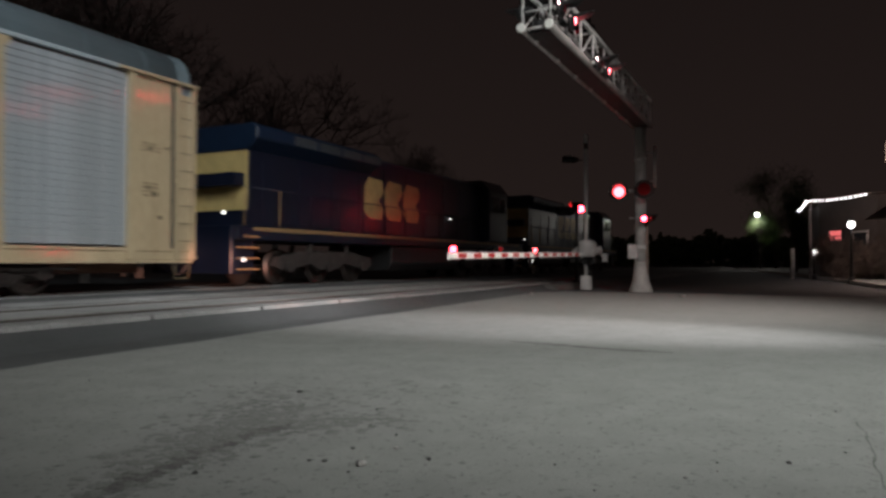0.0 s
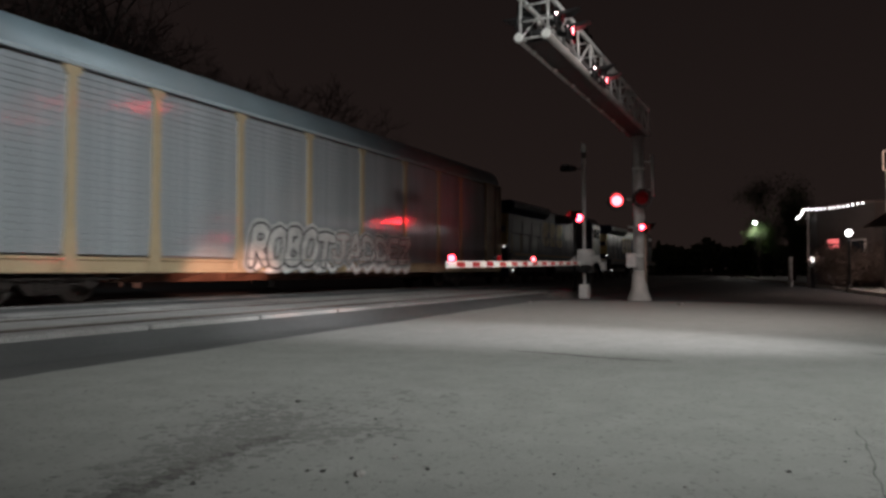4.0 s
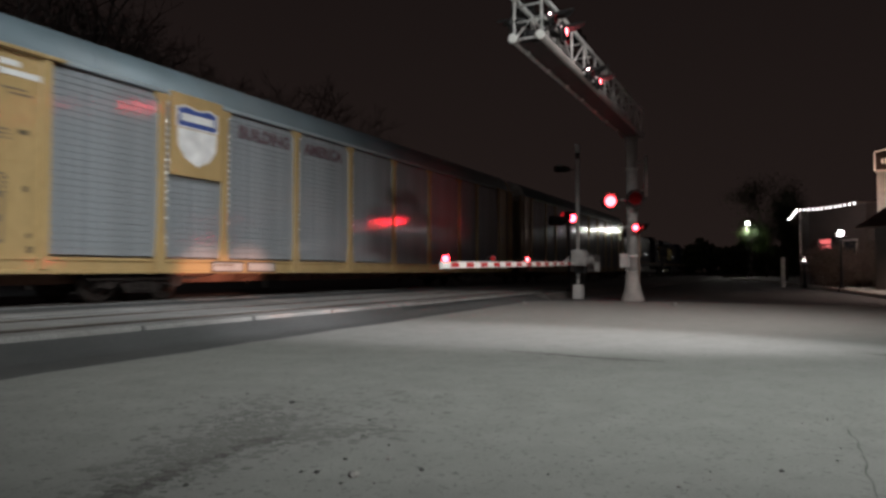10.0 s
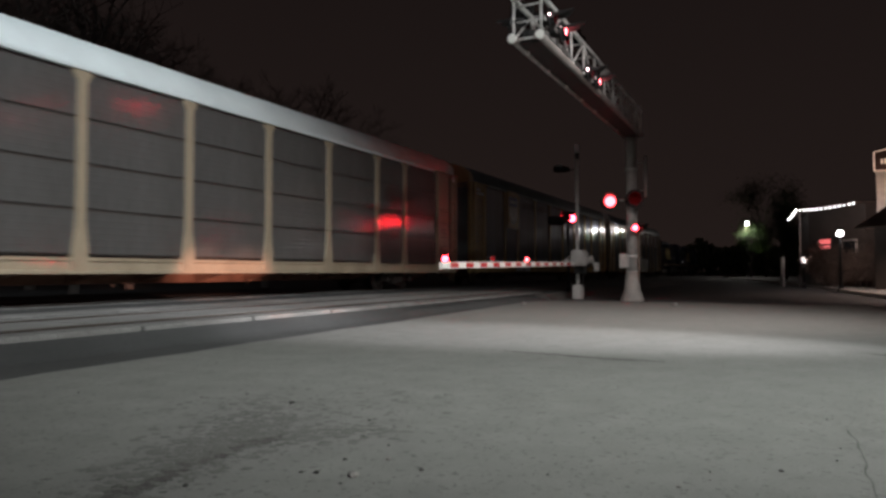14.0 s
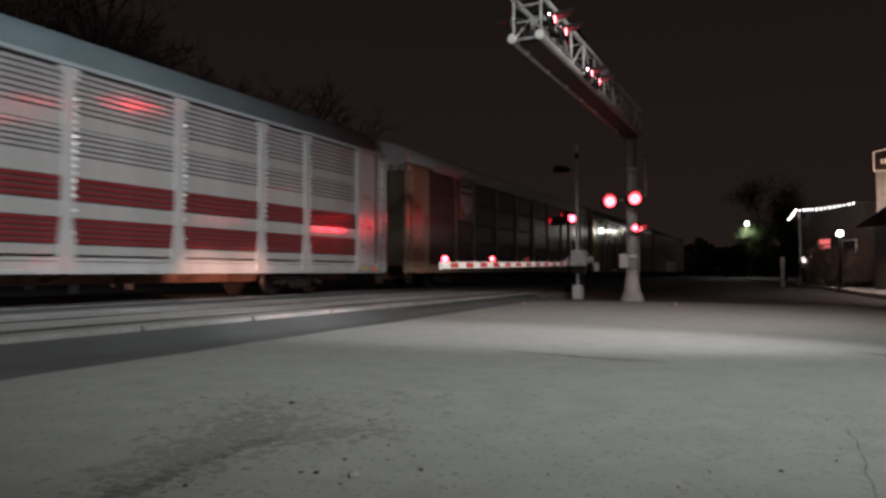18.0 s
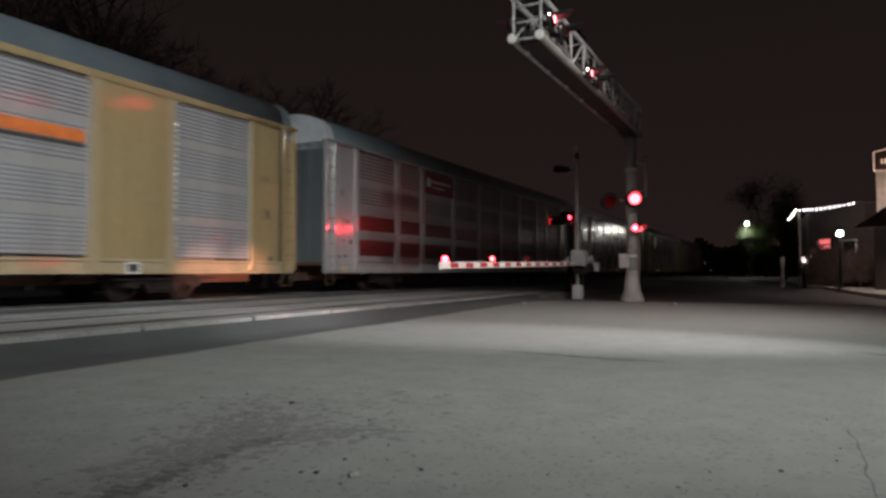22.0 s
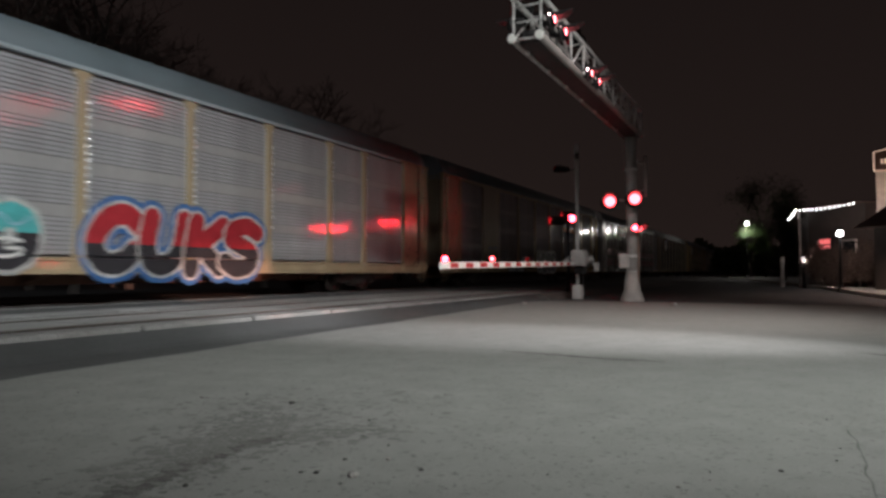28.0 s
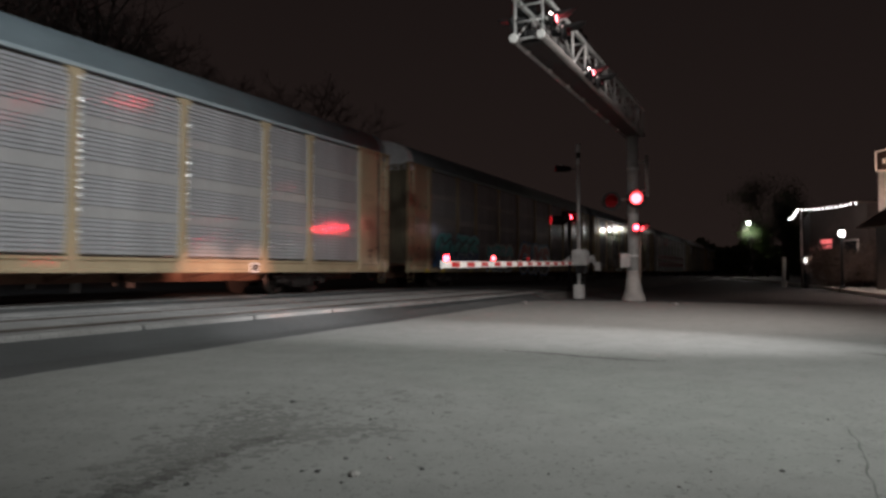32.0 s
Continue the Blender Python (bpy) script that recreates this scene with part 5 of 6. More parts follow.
        part("end_bar", bm, GALV, c)
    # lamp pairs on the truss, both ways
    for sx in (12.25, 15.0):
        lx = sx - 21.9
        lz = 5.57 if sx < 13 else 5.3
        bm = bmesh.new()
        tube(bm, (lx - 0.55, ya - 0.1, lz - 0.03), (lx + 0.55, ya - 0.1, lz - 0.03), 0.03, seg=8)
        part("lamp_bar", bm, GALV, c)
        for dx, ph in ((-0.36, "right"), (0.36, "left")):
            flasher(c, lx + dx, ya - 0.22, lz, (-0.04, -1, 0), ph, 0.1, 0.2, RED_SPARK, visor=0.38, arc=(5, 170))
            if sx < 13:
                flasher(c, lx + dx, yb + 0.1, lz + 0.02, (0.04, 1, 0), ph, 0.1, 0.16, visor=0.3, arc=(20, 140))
            bulb = bmesh.new()
            lathe(bulb, [(0, 0.018), (0.015, 0.021), (0.02, 0.012)], (lx + dx - 0.14, ya - 0.17, lz + 0.04), (-1, 0, 0), 10)
            part("side_light", bulb, PALE_DIM if ph == "left" else PALE_HOT, c, "small pale side light of the lamp head")
            # Unseen stalk lamps, added above the truss for red reflections on the train.
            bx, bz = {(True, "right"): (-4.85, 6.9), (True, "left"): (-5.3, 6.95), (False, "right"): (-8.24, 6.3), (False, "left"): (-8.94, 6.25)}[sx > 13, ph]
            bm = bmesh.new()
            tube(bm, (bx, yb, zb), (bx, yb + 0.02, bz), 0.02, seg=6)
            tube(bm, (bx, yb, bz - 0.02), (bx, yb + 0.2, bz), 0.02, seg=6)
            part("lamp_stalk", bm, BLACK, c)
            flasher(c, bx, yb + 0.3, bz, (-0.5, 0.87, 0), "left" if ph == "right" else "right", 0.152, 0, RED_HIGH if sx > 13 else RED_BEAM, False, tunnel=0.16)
    # main pair at the mast, facing along the rails
    bm = bmesh.new()
    tube(bm, (-0.2, -0.3, 2.25 + 0.95), (-0.2, 0.95, 3.2), 0.035, seg=8)
    part("crossarm", bm, GALV, c)
    flasher(c, -0.35, 0.6, 3.16, (-1, -0.2, 0), "left", 0.19, 0.3, visor=0.34)
    flasher(c, -0.45, -0.19, 3.2, (-1, -0.2, 0), "right", 0.19, 0.3, visor=0.34)
    # the pair below it, hooded towards the side street
    bm = bmesh.new()
    tube(bm, (-0.2, -0.3, 2.33), (-0.2, 0.3, 2.33), 0.03, seg=8)
    part("crossarm", bm, GALV, c)
    flasher(c, -0.3, -0.3, 2.3, (-0.55, -0.83, 0), "right", 0.1, 0.16, visor=0.34)
    bm = bmesh.new()
    lathe(bm, [(-0.3, 0.03), (-0.1, 0.085), (0.0, 0.09)], (-0.52, -0.2, 2.29), (-0.98, -0.19, 0), 16)
    case = part("side_lamp", bm, BLACK, c)
    bm = bmesh.new()
    lathe(bm, [(0.0, 0.082), (0.02, 0.075), (0.045, 0.03)], (-0.523, -0.2, 2.29), (-0.98, -0.19, 0), 16)
    part("lens", bm, RED_HOT, case)
    return c


def build_mast_signal():
    """A black mast behind the gate, itself unseen, with lamps both ways on its arm."""
    m = thing("mast_signal", "black crossing mast with paired red lamps on an arm", "crossing signal", at_track(28.4, 8.05))
    bm = bmesh.new()
    lathe(bm, [(0, 0.2), (0.2, 0.18), (0.3, 0.08)], (0, 0, 0), (0, 0, 1), 14)
    part("mast_base", bm, BLACK, m)
    bm = bmesh.new()
    tube(bm, (0, 0, 0.25), (0, 0, 3.5), 0.055, seg=12)
    part("mast", bm, BLACK, m)
    bm = bmesh.new()
    tube(bm, (0.1, 0, 3.1), (-1.1, 0, 3.1), 0.03, seg=8)
    part("crossarm", bm, BLACK, m)
    bm = bmesh.new()
    tube(bm, (-0.1, 0, 3.38), (0.7, 0, 3.38), 0.03, seg=8)
    part("crossarm", bm, BLACK, m)
    for x, ph in ((-0.45, "left"), (-0.95, "right")):
        flasher(m, x, -0.3, 3.17, (-1, -0.4, 0) if ph == "left" else (-0.5, -1, 0), ph, 0.15 if ph == "left" else 0.09, 0, RED_HOT, False)
    # Unseen back lamp, placed so that its reflection falls on the train side.
    for x, z, ph in ((0.57, 3.38, "left"),):
        flasher(m, x, 0.12, z, (-0.66, 0.75, 0), ph, 0.152, 0, RED_STRONG, False, tunnel=0.34)
    bm = bmesh.new()
    lathe(bm, [(-0.06, 0.03), (-0.04, 0.055), (0.0, 0.055), (0.02, 0.03)], (-0.3, -0.25, 3.15), (-1, -0.3, 0), 12)
    part("marker_lamp", bm, PALE_HOT, m)


def build_low_mast():
    """A shorter black mast beside the gate, added unseen, its lamp aimed for a reflection on the train."""
    m = thing("mast_signal", "short black added mast with one red lamp facing the train", "crossing signal", at_track(25.2, 7.15))
    bm = bmesh.new()
    lathe(bm, [(0, 0.18), (0.2, 0.16), (0.3, 0.07)], (0, 0, 0), (0, 0, 1), 14)
    part("mast_base", bm, BLACK, m)
    bm = bmesh.new()
    tube(bm, (0, 0, 0.25), (0, 0, 3.05), 0.05, seg=12)
    part("mast", bm, BLACK, m)
    bm = bmesh.new()
    tube(bm, (0, 0, 2.86), (-0.45, 0.1, 2.86), 0.03, seg=8)
    part("crossarm", bm, BLACK, m)
    flasher(m, -0.3, 0.3, 2.86, (-0.62, 0.78, 0), "right", 0.152, 0, RED_STRONG, False, tunnel=0.34)


build_gate()
build_low_mast()
build_mast_signal()
build_cantilever()

# ---- trees, street and buildings ----
CREAM_WALL = mat("dim_wall", (0.075, 0.062, 0.055), 0.8, vary=0.15, scale=2, bump=0.3)
BROWN_ROOF = mat("brown_shingle", (0.13, 0.09, 0.07), 0.85, vary=0.3, scale=5, bump=0.5)
DARK_WALL = mat("dark_siding", (0.1, 0.085, 0.075), 0.8, vary=0.2, scale=2, bump=0.3)
KERB = mat("kerb_concrete", (0.42, 0.39, 0.35), 0.85, vary=0.2, scale=2, bump=0.4)
LEAF = mat("dark_leaf", (0.05, 0.085, 0.03), 0.6, vary=0.45, scale=2, bump=0)
SHRUB_LEAF = mat("dry_shrub_leaf", (0.075, 0.055, 0.042), 0.7, vary=0.5, scale=3)
# Brighter leaf tone: part of the street lamp's light is put into the colour.
LAMPLIT_LEAF = mat("lamplit_leaf", (0.09, 0.15, 0.04), 0.55, vary=0.4, scale=2, bump=0)
WHITE_LAMP = mat("white_lamp_glow", (0.9, 0.9, 0.9), 0.4, bump=0, emit=(1.0, 0.95, 0.96), power=9.0)
COOL_LAMP = mat("cool_lamp_glow", (0.9, 0.9, 0.9), 0.4, bump=0, emit=(0.93, 1.0, 0.95), power=12.0)
BULB = mat("string_bulb_glow", (0.9, 0.9, 0.9), 0.4, bump=0, emit=(1.0, 0.97, 0.96), power=7.0)
NEON = mat("red_neon_glow", (0.8, 0.1, 0.1), 0.4, bump=0, emit=(1.0, 0.2, 0.2), power=1.1)
# Emission puts the sign lamps' light into the cream lines themselves.
SIGN_LINE = mat("cream_sign_glow", (0.8, 0.7, 0.6), 0.4, bump=0, emit=(1.0, 0.66, 0.5), power=0.55)
SIGN_FACE = mat("brown_sign", (0.09, 0.05, 0.04), 0.6)
WHITE_POST = mat("white_post_paint", (0.55, 0.53, 0.5), 0.6)


def bare_tree(at, height, seed, label):
    t = thing("bare_tree", label, "tree", pose(*at), "bare trees beyond the railway")
    rnd = random.Random(seed)
    trunk, twigs = bmesh.new(), bmesh.new()

    def grow(a, way, length, r, depth):
        b = a + way * length
        tube(trunk if depth < 3 else twigs, a, b, r, r * 0.66, seg=6 if depth < 3 else 3, cap=False)
        if depth >= 7:
            return
        n = 3
        for i in range(n):
            turn = Vector((rnd.gauss(0, 1), rnd.gauss(0, 1), rnd.gauss(0.35, 0.6))).normalized()
            k = 0.28 if i == 0 else rnd.uniform(0.45, 0.8)
            grow(b, (way * (1 - k) + turn * k).normalized(), length * rnd.uniform(0.64, 0.86), max(0.008, r * (0.7 if i == 0 else 0.56)), depth + 1)

    grow(Vector((0, 0, -0.1)), Vector((rnd.uniform(-0.08, 0.08), rnd.uniform(-0.08, 0.08), 1)).normalized(), height * 0.26, height * 0.018, 0)
    part("trunk", trunk, BARK, t)
    part("twig_crown", twigs, BARK, t, "bare twigs")


for i, (s, p, h) in enumerate(((19, 27, 15), (25, 31, 16), (31, 27, 14), (14, 31, 17), (21.5, 34, 18), (28, 36, 17), (36, 33, 12), (52, 30, 13))):
    q = TRACK @ Vector((s, p, 0))
    bare_tree((q.x, q.y, 0), h, 20 + i, "tall bare winter tree behind the train")


def leafy_tree(at, height, spread, seed, label, group="", leaf=None):
    t = thing("leafy_tree", label, "tree", pose(*at), group)
    rnd = random.Random(seed)
    bm = bmesh.new()
    tube(bm, (0, 0, -0.1), (0.1, 0, height * 0.45), 0.16, 0.1, seg=8)
    limbs = []
    for i in range(9):
        a = rnd.uniform(0, math.tau)
        b = Vector((math.cos(a) * spread * rnd.uniform(0.4, 0.9), math.sin(a) * spread * rnd.uniform(0.4, 0.9), height * rnd.uniform(0.45, 0.92)))
        tube(bm, (0.06, 0, height * rnd.uniform(0.25, 0.45)), b, 0.07, 0.02, seg=5)
        limbs.append(b)
    part("trunk", bm, BARK, t)
    verts, faces = [], []
    size = max(0.6, spread / 2)
    for b in limbs * 5:
        c = b + Vector((rnd.gauss(0, 0.5), rnd.gauss(0, 0.5), rnd.gauss(0, 0.45))) * size
        for k in range(130):
            o = c + Vector((rnd.gauss(0, 0.4), rnd.gauss(0, 0.4), rnd.gauss(0, 0.34))) * size
            u = Vector((rnd.gauss(0, 1), rnd.gauss(0, 1), rnd.gauss(0, 1))).normalized()
            v = u.orthogonal().normalized()
            s = rnd.uniform(0.06, 0.13) * size ** 0.5
            n = len(verts)
            verts += [o - u * s, o + v * s * 0.5, o + u * s, o - v * s * 0.5]
            faces.append((n, n + 1, n + 2, n + 3))
    me = bpy.data.meshes.new("crown")
    me.from_pydata(verts, [], faces)
    me.materials.append(leaf or LEAF)
    tagged(part("crown", me, None, t), "dark green leaves", kind="stuff")


leafy_tree((41.6, 91.6, 0), 7.4, 2.1, 3, "small green street tree, lamp light put into its leaf colour", leaf=LAMPLIT_LEAF)
leafy_tree((44.6, 93.5, 0), 13.6, 3.4, 4, "dark leafy tree by the street")
leafy_tree((47.5, 95.0, 0), 12.2, 3.6, 5, "dark leafy tree by the street")
leafy_tree((29.6, 58.5, 0), 6.6, 1.6, 6, "dark leafy tree by the street")
for i, (x, y, h) in enumerate(((20.9, 36.8, 1.9), (21.6, 36.0, 2.1), (20.5, 35.2, 1.5), (21.4, 33.6, 2.0), (20.9, 34.2, 1.6))):
    leafy_tree((x, y, 0), h, 0.7, 30 + i, "dark shrub before the lit building", "shrubs along the building", leaf=SHRUB_LEAF)


def far_woods():
    """The dark tree line at the far end of the street and the railway."""
    rnd = random.Random(9)
    verts, faces = [], []
    for i in range(9000):
        a = rnd.uniform(10.0, 42.0)
        r = rnd.uniform(150, 210)
        top = 6.5 + 2.2 * noise.noise(Vector((a * 0.6, 2, 0))) + 1.2 * noise.noise(Vector((a * 2.3, 5, 0)))
        z = rnd.uniform(0, 1) ** 0.7 * top
        c = Vector((r * math.sin(radians(a)), r * math.cos(radians(a)), z))
        u = Vector((rnd.gauss(0, 1), rnd.gauss(0, 1), rnd.gauss(0, 1))).normalized()
        v = u.orthogonal().normalized()
        s = rnd.uniform(0.5, 1.2)
        n = len(verts)
        verts += [c - u * s, c + v * s * 0.7, c + u * s, c - v * s * 0.7]
        faces.append((n, n + 1, n + 2, n + 3))
    me = bpy.data.meshes.new("far_woods")
    me.from_pydata(verts, [], faces)
    me.materials.append(LEAF)
    tagged(new("far_woods", me), "dark far tree line against the night sky", "woods", kind="stuff")


far_woods()


def bulb_part(parent, name, place, r, m, label=""):
    bm = bmesh.new()
    lathe(bm, [(-r, r * 0.2), (-r * 0.7, r * 0.72), (0, r), (r * 0.7, r * 0.72), (r, r * 0.2)], place, (0, 0, 1), 12)
    return part(name, bm, m, parent, label)


def street_lamp(at, z, r, m, label):
    l = thing("street_lamp", label, "street lamp", pose(*at))
    bm = bmesh.new()
    tube(bm, (0, 0, -0.05), (0, 0, z - r), 0.07, 0.045, seg=10)
    part("post", bm, BLACK, l)
    bm = bmesh.new()
    lathe(bm, [(0, 0.16), (0.25, 0.12), (0.3, 0.08)], (0, 0, 0), (0, 0, 1), 12)
    part("base", bm, BLACK, l)
    bm = bmesh.new()
    lathe(bm, [(0, r * 1.1), (0.06, r * 1.1), (0.14, 0.05)], (0, 0, z + r * 0.8), (0, 0, 1), 12)
    part("cap", bm, BLACK, l)
    bulb_part(l, "globe", (0, 0, z), r, m, "glowing white globe")
    return l


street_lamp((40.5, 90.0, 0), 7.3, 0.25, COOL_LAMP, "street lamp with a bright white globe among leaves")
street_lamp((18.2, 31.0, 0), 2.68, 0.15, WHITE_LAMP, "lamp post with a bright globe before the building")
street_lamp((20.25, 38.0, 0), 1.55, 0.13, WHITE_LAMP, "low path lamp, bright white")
p = thing("white_post", "white painted wooden post beside the street", "post", pose(20.4, 40.7, 0))
bm = bm_box(-0.1, 0.1, -0.1, 0.1, -0.05, 1.72, 0.02)
part("shaft", bm, WHITE_POST, p)
part("cap", bm_box(-0.12, 0.12, -0.12, 0.12, 1.72, 1.77, 0.01), WHITE_POST, p)


def kerb_line():
    k = tagged(new("kerb"), "pale concrete kerb along the side street", "kerb", kind="structure")
    pts = [Vector((12.2, 15.9, 0)), Vector((14.9, 22.8, 0)), Vector((20.8, 38.0, 0)), Vector((23.2, 45.0, 0)), Vector((40, 95, 0))]
    for a, b in zip(pts, pts[1:]):
        n = max(1, int((b - a).length / 2.4))
        for i in range(n):
            p0, p1 = a.lerp(b, i / n), a.lerp(b, (i + 1) / n)
            ang = math.degrees(math.atan2(p1.y - p0.y, p1.x - p0.x))
            ln = (p1 - p0).length
            part("kerb_stone", bm_box(0.01, ln - 0.01, -0.16, 0.0, -0.05, 0.15, 0.02), KERB, k, at=pose(p0.x, p0.y, 0, 0, 0, ang))
    # footway behind it
    bm = bmesh.new()
    for a, b in zip(pts, pts[1:]):
        w = Vector((7, -2, 0))
        vs = [bm.verts.new(q + Vector((0, 0, 0.135))) for q in (a + Vector((0.02, -0.16, 0)), a + w, b + w, b + Vector((0.02, -0.16, 0)))]
        bm.faces.new(vs)
    bmesh.ops.recalc_face_normals(bm, faces=bm.faces)
    for f in bm.faces:
        if f.normal.z < 0:
            f.normal_flip()
    me = bpy.data.meshes.new("footway")
    bm.to_mesh(me)
    bm.free()
    me.materials.append(CONCRETE)
    tagged(new("pavement", me), "concrete footway behind the kerb", "pavement", kind="structure")


kerb_line()


def lit_building():
    """Low building whose eaves carry a string of bulbs."""
    h = thing("restaurant_building", "low brown building with string lights along its eaves", "building")
    eave = [Vector((23.0, 45.0, 4.4)), Vector((19.9, 38.0, 4.4)), Vector((20.6, 33.8, 4.35))]
    bm = bmesh.new()
    plan = [(21.2, 33.9), (30.0, 33.9), (30.0, 44.5), (23.6, 44.5), (21.2, 39.2)]
    foot = [bm.verts.new((x, y, 0)) for x, y in plan]
    head = [bm.verts.new((x, y, 4.38)) for x, y in plan]
    for i in range(5):
        bm.faces.new((foot[i], foot[(i + 1) % 5], head[(i + 1) % 5], head[i]))
    bm.faces.new(foot[::-1])
    bm.faces.new(head)
    part("wall", bm, CREAM_WALL, h)
    bm = bmesh.new()
    low = [bm.verts.new(v) for v in ((19.8, 38.0, 4.4), (20.5, 33.4, 4.4), (31, 33.4, 4.4), (31, 45.0, 4.4), (23.0, 45.0, 4.4))]
    up = [bm.verts.new((c.co.x * 0.35 + 27 * 0.65, c.co.y * 0.35 + 39.5 * 0.65, 4.75)) for c in low]
    for i in range(5):
        bm.faces.new((low[i], low[(i + 1) % 5], up[(i + 1) % 5], up[i]))
    bm.faces.new(up)
    bm.faces.new(low[::-1])
    part("roof", bm, BROWN_ROOF, h)
    for a, b in zip(eave, eave[1:]):
        n = int((b - a).length / 0.31)
        for i in range(n + 1):
            q = a.lerp(b, i / n) + Vector((-0.05, -0.02, -0.02 - 0.09 * math.sin(math.pi * i / n)))
            bulb_part(h, "string_bulb", q, 0.042, BULB)
    for q in eave[1:2]:
        bm = bmesh.new()
        tube(bm, (q.x + 0.15, q.y, 0), (q.x + 0.15, q.y, 4.4), 0.07, seg=8)
        part("porch_post", bm, GALV_SHADED, h)
    for y in (35.2, 37.6):
        w = part("window", bm_box(21.12, 21.2, y - 0.6, y + 0.6, 1.2, 2.6), WHITE_POST, h)
        part("pane", bm_box(21.1, 21.118, y - 0.52, y + 0.52, 1.28, 2.52), GLASS, w)
    # red neon word, unreadable: bars
    bx = part("neon_sign", bm_box(20.85, 20.95, 36.3, 37.5, 2.0, 2.75), BLACK, h, "red neon sign")
    rnd = random.Random(2)
    for r in range(2):
        for i in range(5):
            y = 36.42 + i * 0.22
            part("neon_stroke", bm_box(20.82, 20.84, y, y + rnd.uniform(0.1, 0.17), 2.1 + r * 0.33, 2.34 + r * 0.33), NEON, bx)


lit_building()


def corner_building():
    b = thing("corner_shop_building", "dark building with a sloping shingle roof at the street corner", "building")
    part("wall", bm_box(19.0, 29.0, 20.0, 29.8, 0, 3.0), DARK_WALL, b)
    bm = bmesh.new()
    v = [bm.verts.new(c) for c in ((18.4, 19.4, 2.85), (29.6, 19.4, 2.85), (29.6, 30.4, 2.85), (18.4, 30.4, 2.85), (22.0, 23.0, 6.3), (26.0, 23.0, 6.3), (26.0, 27.0, 6.3), (22.0, 27.0, 6.3))]
    for f in ((0, 1, 5, 4), (1, 2, 6, 5), (2, 3, 7, 6), (3, 0, 4, 7), (4, 5, 6, 7), (3, 2, 1, 0)):
        bm.faces.new([v[i] for i in f])
    part("roof", bm, BROWN_ROOF, b)
    for y in (21.5, 24.0, 26.5):
        w = part("window", bm_box(18.9, 19.0, y - 0.6, y + 0.6, 0.9, 2.2), BLACK, b)
        part("pane", bm_box(18.88, 18.898, y - 0.53, y + 0.53, 0.97, 2.13), GLASS, w)


corner_building()


def pole_sign():
    """Peaked hanging sign on posts, its outline and wording picked out in cream that glows in place of lamp light."""
    g = thing("pole_sign", "brown peaked sign on posts, lamp light on its cream outline given as glow", "sign", pose(21.56, 31.5, 0, 0, 0, -32))
    pts = [(-1.19, 5.7), (1.19, 5.7), (1.19, 6.6), (0.69, 6.7), (0.0, 7.1), (-0.69, 6.7), (-1.19, 6.6)]
    bm = bmesh.new()
    a = [bm.verts.new((x, -0.06, z)) for x, z in pts]
    c = [bm.verts.new((x, 0.06, z)) for x, z in pts]
    for i in range(len(pts)):
        j = (i + 1) % len(pts)
        bm.faces.new((a[i], a[j], c[j], c[i]))
    bm.faces.new(a)
    bm.faces.new(c[::-1])
    part("board", bm, SIGN_FACE, g)
    for i in range(len(pts)):
        (x0, z0), (x1, z1) = pts[i], pts[(i + 1) % len(pts)]
        bm = bmesh.new()
        tube(bm, (x0, -0.08, z0), (x1, -0.08, z1), 0.028, seg=6)
        part("border", bm, SIGN_LINE, g)
    for x0, x1, z0, z1 in ((-0.92, 0.92, 6.02, 6.26), (-0.5, 0.75, 5.8, 5.92)):
        x = x0
        rnd = random.Random(1)
        while x < x1:
            w = rnd.uniform(0.07, 0.13)
            part("wording_bar", bm_box(x, x + w, -0.075, -0.061, z0, z1), SIGN_LINE, g)
            x += w + 0.05
    part("emblem", bm_box(-0.18, 0.18, -0.075, -0.061, 6.38, 6.66), SIGN_LINE, g)
    for x in (-0.88, 0.88):
        part("post", bm_box(x - 0.24, x + 0.24, -0.05, 0.05, -0.05, 5.7, 0.01), WHITE_POST, g)
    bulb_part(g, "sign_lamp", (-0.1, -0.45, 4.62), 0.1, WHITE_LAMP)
    bm = bmesh.new()
    tube(bm, (-0.1, -0.43, 4.52), (-0.7, 0.0, 4.45), 0.02, seg=6)
    part("lamp_arm", bm, BLACK, g)


pole_sign()

# ---- loose things on the forecourt ----
STONE = mat("pebble_stone", (0.2, 0.195, 0.185), 0.85, vary=0.3, scale=20, bump=0.3)
DARK_STONE = mat("dark_crumb", (0.05, 0.05, 0.048), 0.9, vary=0.3, scale=20)


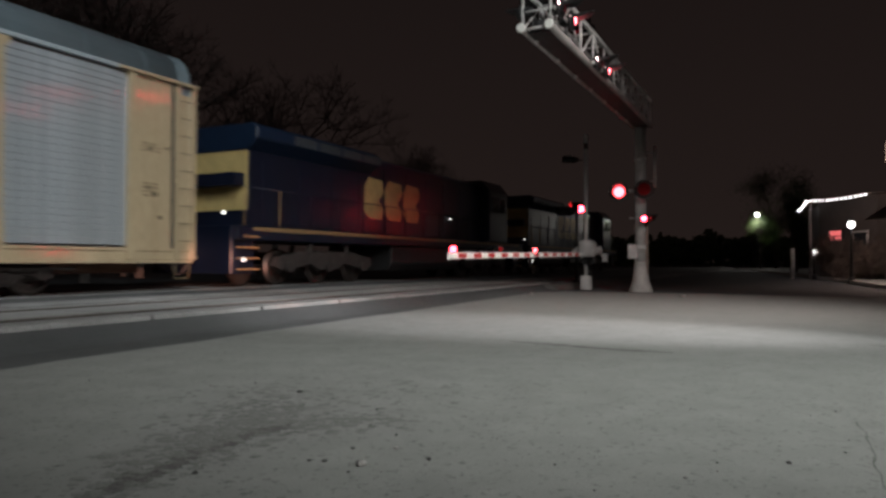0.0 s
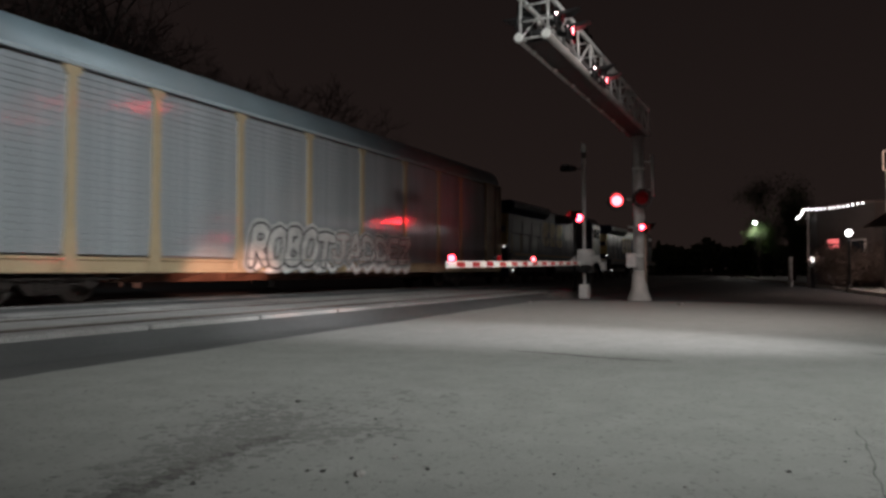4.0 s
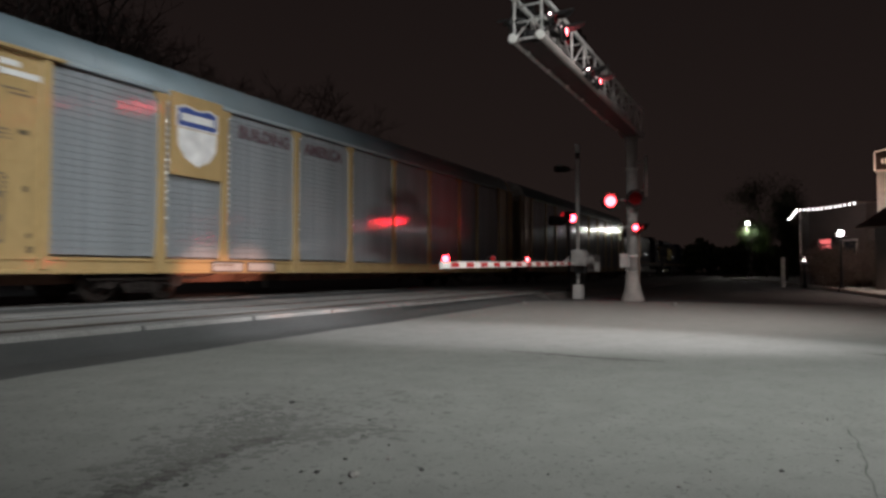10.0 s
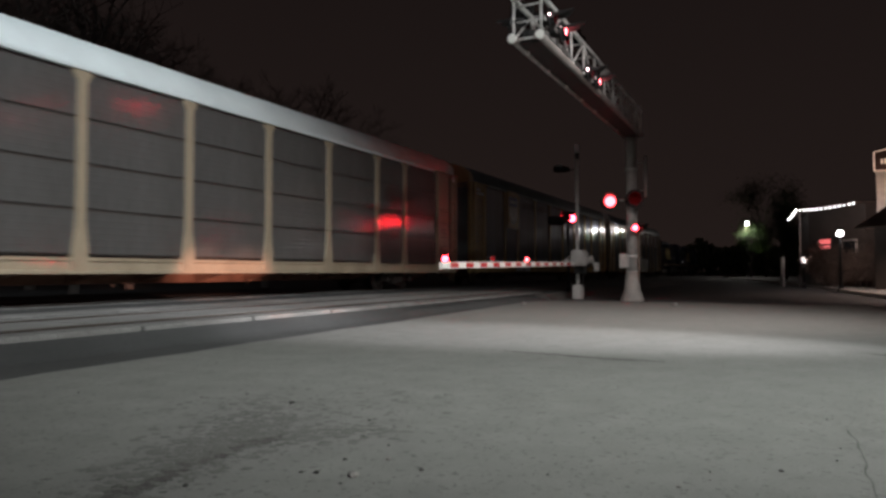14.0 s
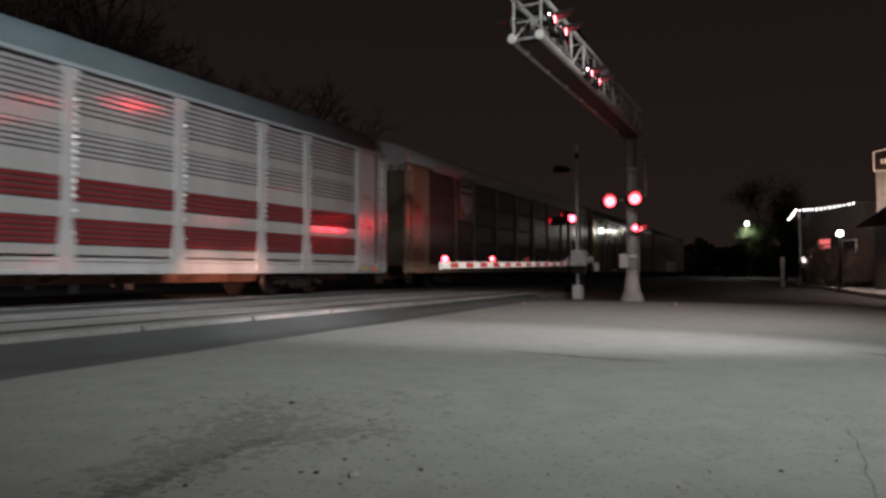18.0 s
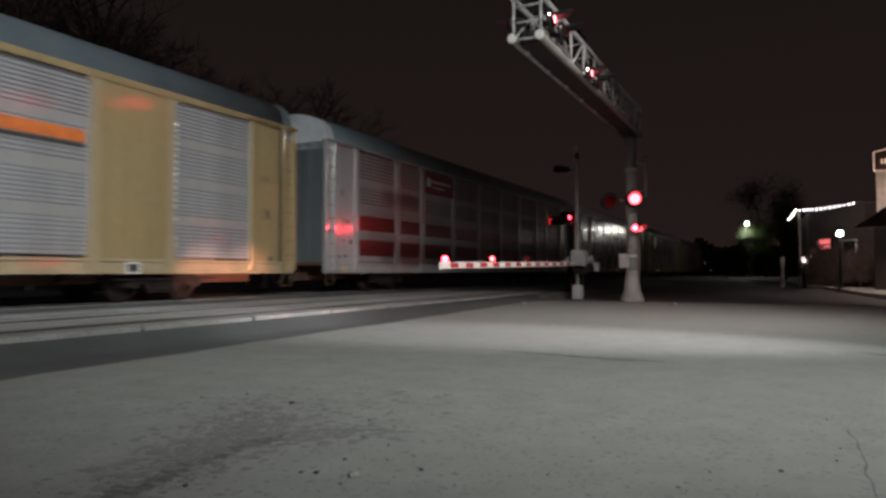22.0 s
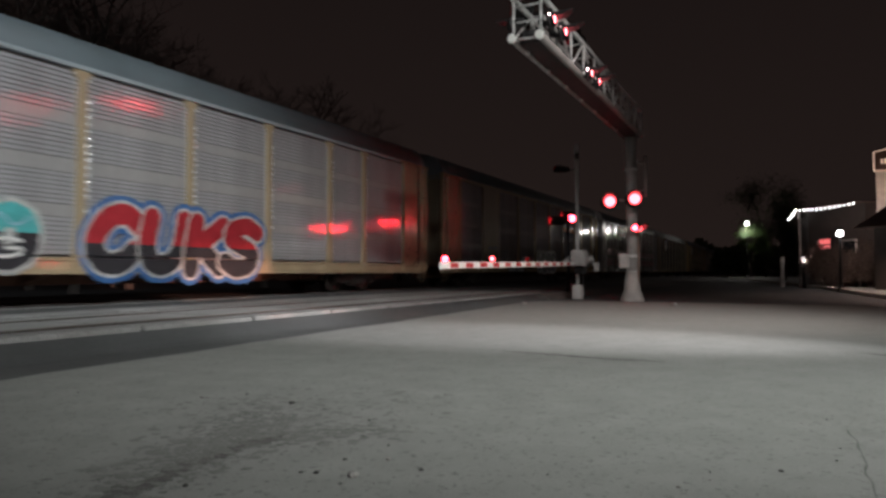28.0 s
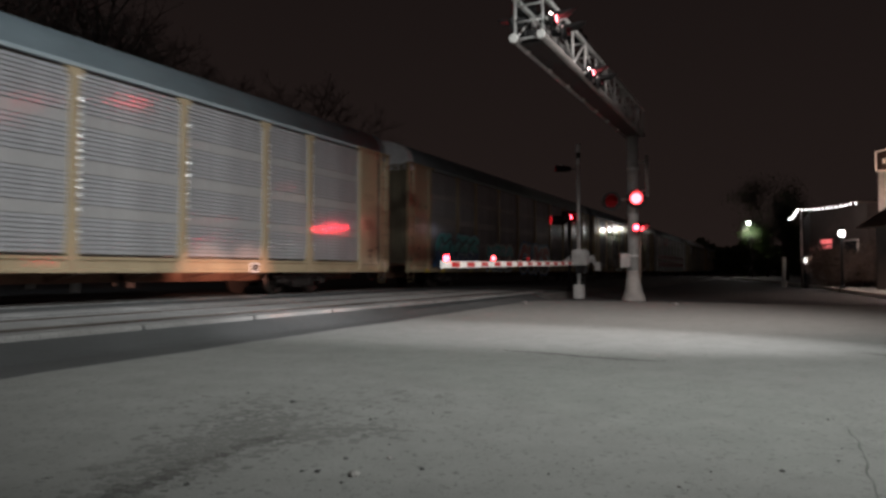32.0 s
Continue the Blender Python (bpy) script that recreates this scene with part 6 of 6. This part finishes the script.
def pebbles():
    rnd = random.Random(6)
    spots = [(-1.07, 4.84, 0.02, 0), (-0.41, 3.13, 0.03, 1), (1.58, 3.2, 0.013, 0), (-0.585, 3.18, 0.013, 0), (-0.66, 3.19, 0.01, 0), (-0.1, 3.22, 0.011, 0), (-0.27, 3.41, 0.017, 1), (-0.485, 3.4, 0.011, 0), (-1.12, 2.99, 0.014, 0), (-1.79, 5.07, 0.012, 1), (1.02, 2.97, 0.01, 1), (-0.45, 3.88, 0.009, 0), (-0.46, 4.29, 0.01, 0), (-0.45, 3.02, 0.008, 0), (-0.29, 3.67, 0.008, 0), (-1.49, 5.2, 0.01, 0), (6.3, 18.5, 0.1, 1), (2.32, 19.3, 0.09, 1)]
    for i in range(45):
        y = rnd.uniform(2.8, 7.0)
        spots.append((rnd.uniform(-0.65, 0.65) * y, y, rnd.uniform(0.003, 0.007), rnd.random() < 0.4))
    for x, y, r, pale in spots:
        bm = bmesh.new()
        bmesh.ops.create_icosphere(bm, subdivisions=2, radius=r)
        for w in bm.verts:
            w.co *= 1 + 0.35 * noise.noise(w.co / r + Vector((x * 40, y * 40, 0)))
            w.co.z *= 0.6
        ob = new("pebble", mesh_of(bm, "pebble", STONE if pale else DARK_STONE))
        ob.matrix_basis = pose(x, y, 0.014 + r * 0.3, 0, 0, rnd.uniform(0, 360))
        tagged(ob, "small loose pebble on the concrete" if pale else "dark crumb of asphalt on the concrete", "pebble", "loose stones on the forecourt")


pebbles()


def worn_patches():
    """Broken-up surface of the forecourt: thin ragged skins of crumbled asphalt."""
    rnd = random.Random(12)
    runs = ((((-1.42, 2.75), (-1.32, 3.2), (-1.26, 3.6), (-1.18, 4.1), (-1.2, 4.7)), 0.13, 420, SCUFF), (((-1.3, 3.3), (-1.2, 3.8), (-1.1, 4.3)), 0.2, 420, SCUFF), (((-1.36, 2.8), (-1.25, 3.3), (-1.15, 3.9), (-1.2, 4.6)), 0.12, 300, PATCH), (((-1.05, 4.0), (-0.7, 3.9), (-0.3, 4.05)), 0.13, 260, SCUFF), (((-1.5, 4.6), (-0.9, 4.7), (-0.3, 5.0)), 0.3, 220, SCUFF), (((-1.5, 4.6), (-0.9, 4.7), (-0.3, 5.0)), 0.28, 50, PATCH), (((0.9, 7.8), (1.5, 7.5), (2.3, 7.1)), 0.05, 70, PATCH), (((4.9, 7.5), (5.6, 7.6)), 0.05, 40, PATCH))
    # the hollow where the top coat has gone: ragged bands under the crumbs
    for k, (pts, wide) in enumerate(((((-1.52, 2.45), (-1.36, 2.85), (-1.24, 3.2), (-1.13, 3.55), (-1.0, 3.78), (-0.86, 3.82)), 0.085), (((0.7, 8.0), (1.2, 7.7), (1.7, 7.3), (2.3, 7.05)), 0.05), (((4.75, 7.75), (5.1, 7.5), (5.7, 7.55)), 0.07))):
        line = smooth_line(pts, 28)
        bm = bmesh.new()
        rows = []
        for i, q in enumerate(line):
            d = (line[min(i + 1, len(line) - 1)] - line[max(i - 1, 0)]).normalized()
            taper = min(1.0, i / 8, (len(line) - 1 - i) / 8) + 0.02
            w = [wide * taper * (0.35 + 1.3 * abs(noise.noise(Vector((q.x * 7, q.y * 7, 3 + k + m)))) + 0.8 * abs(noise.noise(Vector((q.x * 31, q.y * 31, 7 + m))))) for m in (0, 9)]
            rows.append((bm.verts.new((q.x - d.y * w[0], q.y + d.x * w[0], 0.0149)), bm.verts.new((q.x, q.y, 0.0175)), bm.verts.new((q.x + d.y * w[1], q.y - d.x * w[1], 0.0149))))
        for a, b in zip(rows, rows[1:]):
            bm.faces.new((a[0], a[1], b[1], b[0]))
            bm.faces.new((a[1], a[2], b[2], b[1]))
        tagged(new("worn_patch", mesh_of(bm, "worn_patch", HOLLOW)), "dark hollow worn into the concrete surface", "patch", kind="structure")
    for pts, spread, count, skin in runs:
        bm = bmesh.new()
        for k in range(count):
            u = rnd.random() * (len(pts) - 1)
            i = int(u)
            (x0, y0), (x1, y1) = pts[i], pts[i + 1]
            x = x0 + (x1 - x0) * (u - i) + rnd.gauss(0, spread)
            y = y0 + (y1 - y0) * (u - i) + rnd.gauss(0, spread * 1.1)
            r = (0.008 if skin is SCUFF else 0.003) + (0.035 if skin is SCUFF else 0.02) * rnd.random() ** 2.2
            n = 7
            c = bm.verts.new((x, y, 0.0165 + 0.003 * rnd.random()))
            ring = []
            for q in range(n):
                t = q * math.tau / n
                w = r * rnd.uniform(0.5, 1.3)
                ring.append(bm.verts.new((x + w * 1.3 * math.cos(t), y + w * math.sin(t), 0.0148 + 0.0004 * rnd.random())))
            for q in range(n):
                bm.faces.new((c, ring[q], ring[(q + 1) % n]))
        tagged(new("worn_patch", mesh_of(bm, "worn_patch", skin)), "crumbled dark patch in the concrete surface", "patch", kind="stuff")
    # a crack
    for pts in (((2.39, 4.04), (2.27, 3.75), (2.116, 3.45), (1.95, 3.15), (1.78, 2.8)), ((0.75, 6.9), (1.05, 6.6), (1.38, 6.25)), ((3.68, 15.8), (3.9, 15.85), (4.12, 15.8)), ((5.6, 12.0), (5.85, 12.05), (6.08, 12.0))):
        bm = bmesh.new()
        row = []
        for (x0, y0), (x1, y1) in zip(pts, pts[1:]):
            for i in range(12):
                k = i / 12
                x, y = x0 + (x1 - x0) * k, y0 + (y1 - y0) * k
                x += 0.02 * noise.noise(Vector((x * 5, y * 5, 1)))
                w = 0.006 + 0.005 * noise.noise(Vector((x * 9, y * 9, 4)))
                row.append((bm.verts.new((x - w, y, 0.0155)), bm.verts.new((x + w, y, 0.0155))))
        for a, b in zip(row, row[1:]):
            bm.faces.new((a[0], a[1], b[1], b[0]))
        tagged(new("crack", mesh_of(bm, "crack", PATCH)), "dark crack in the concrete surface", "crack", kind="structure")


worn_patches()


# ---- movement ----
def motions():
    times = [i for i in range(33)]
    for ob, off in MOVING:
        walk(ob, [(t, at_track(train_at(t) + off, FAR_TRACK, RAIL_Z)) for t in times])
    for ob, off in MOVING:
        for w in ob.children:
            if not w.name.startswith("wheelset"):
                continue
            c = w.location.copy()
            r = c.z
            walk(w, [(t, pose(c.x, c.y, c.z, 0, math.degrees(train_at(t) / r) % 360, 0)) for t in WHEEL_ROWS])
    for ob, o, turn, phase in FLASHERS:
        walk(ob, [(t, pose(o.x, o.y, o.z, 0, 0, turn + g)) for t, g in lit_turns(phase)])


motions()
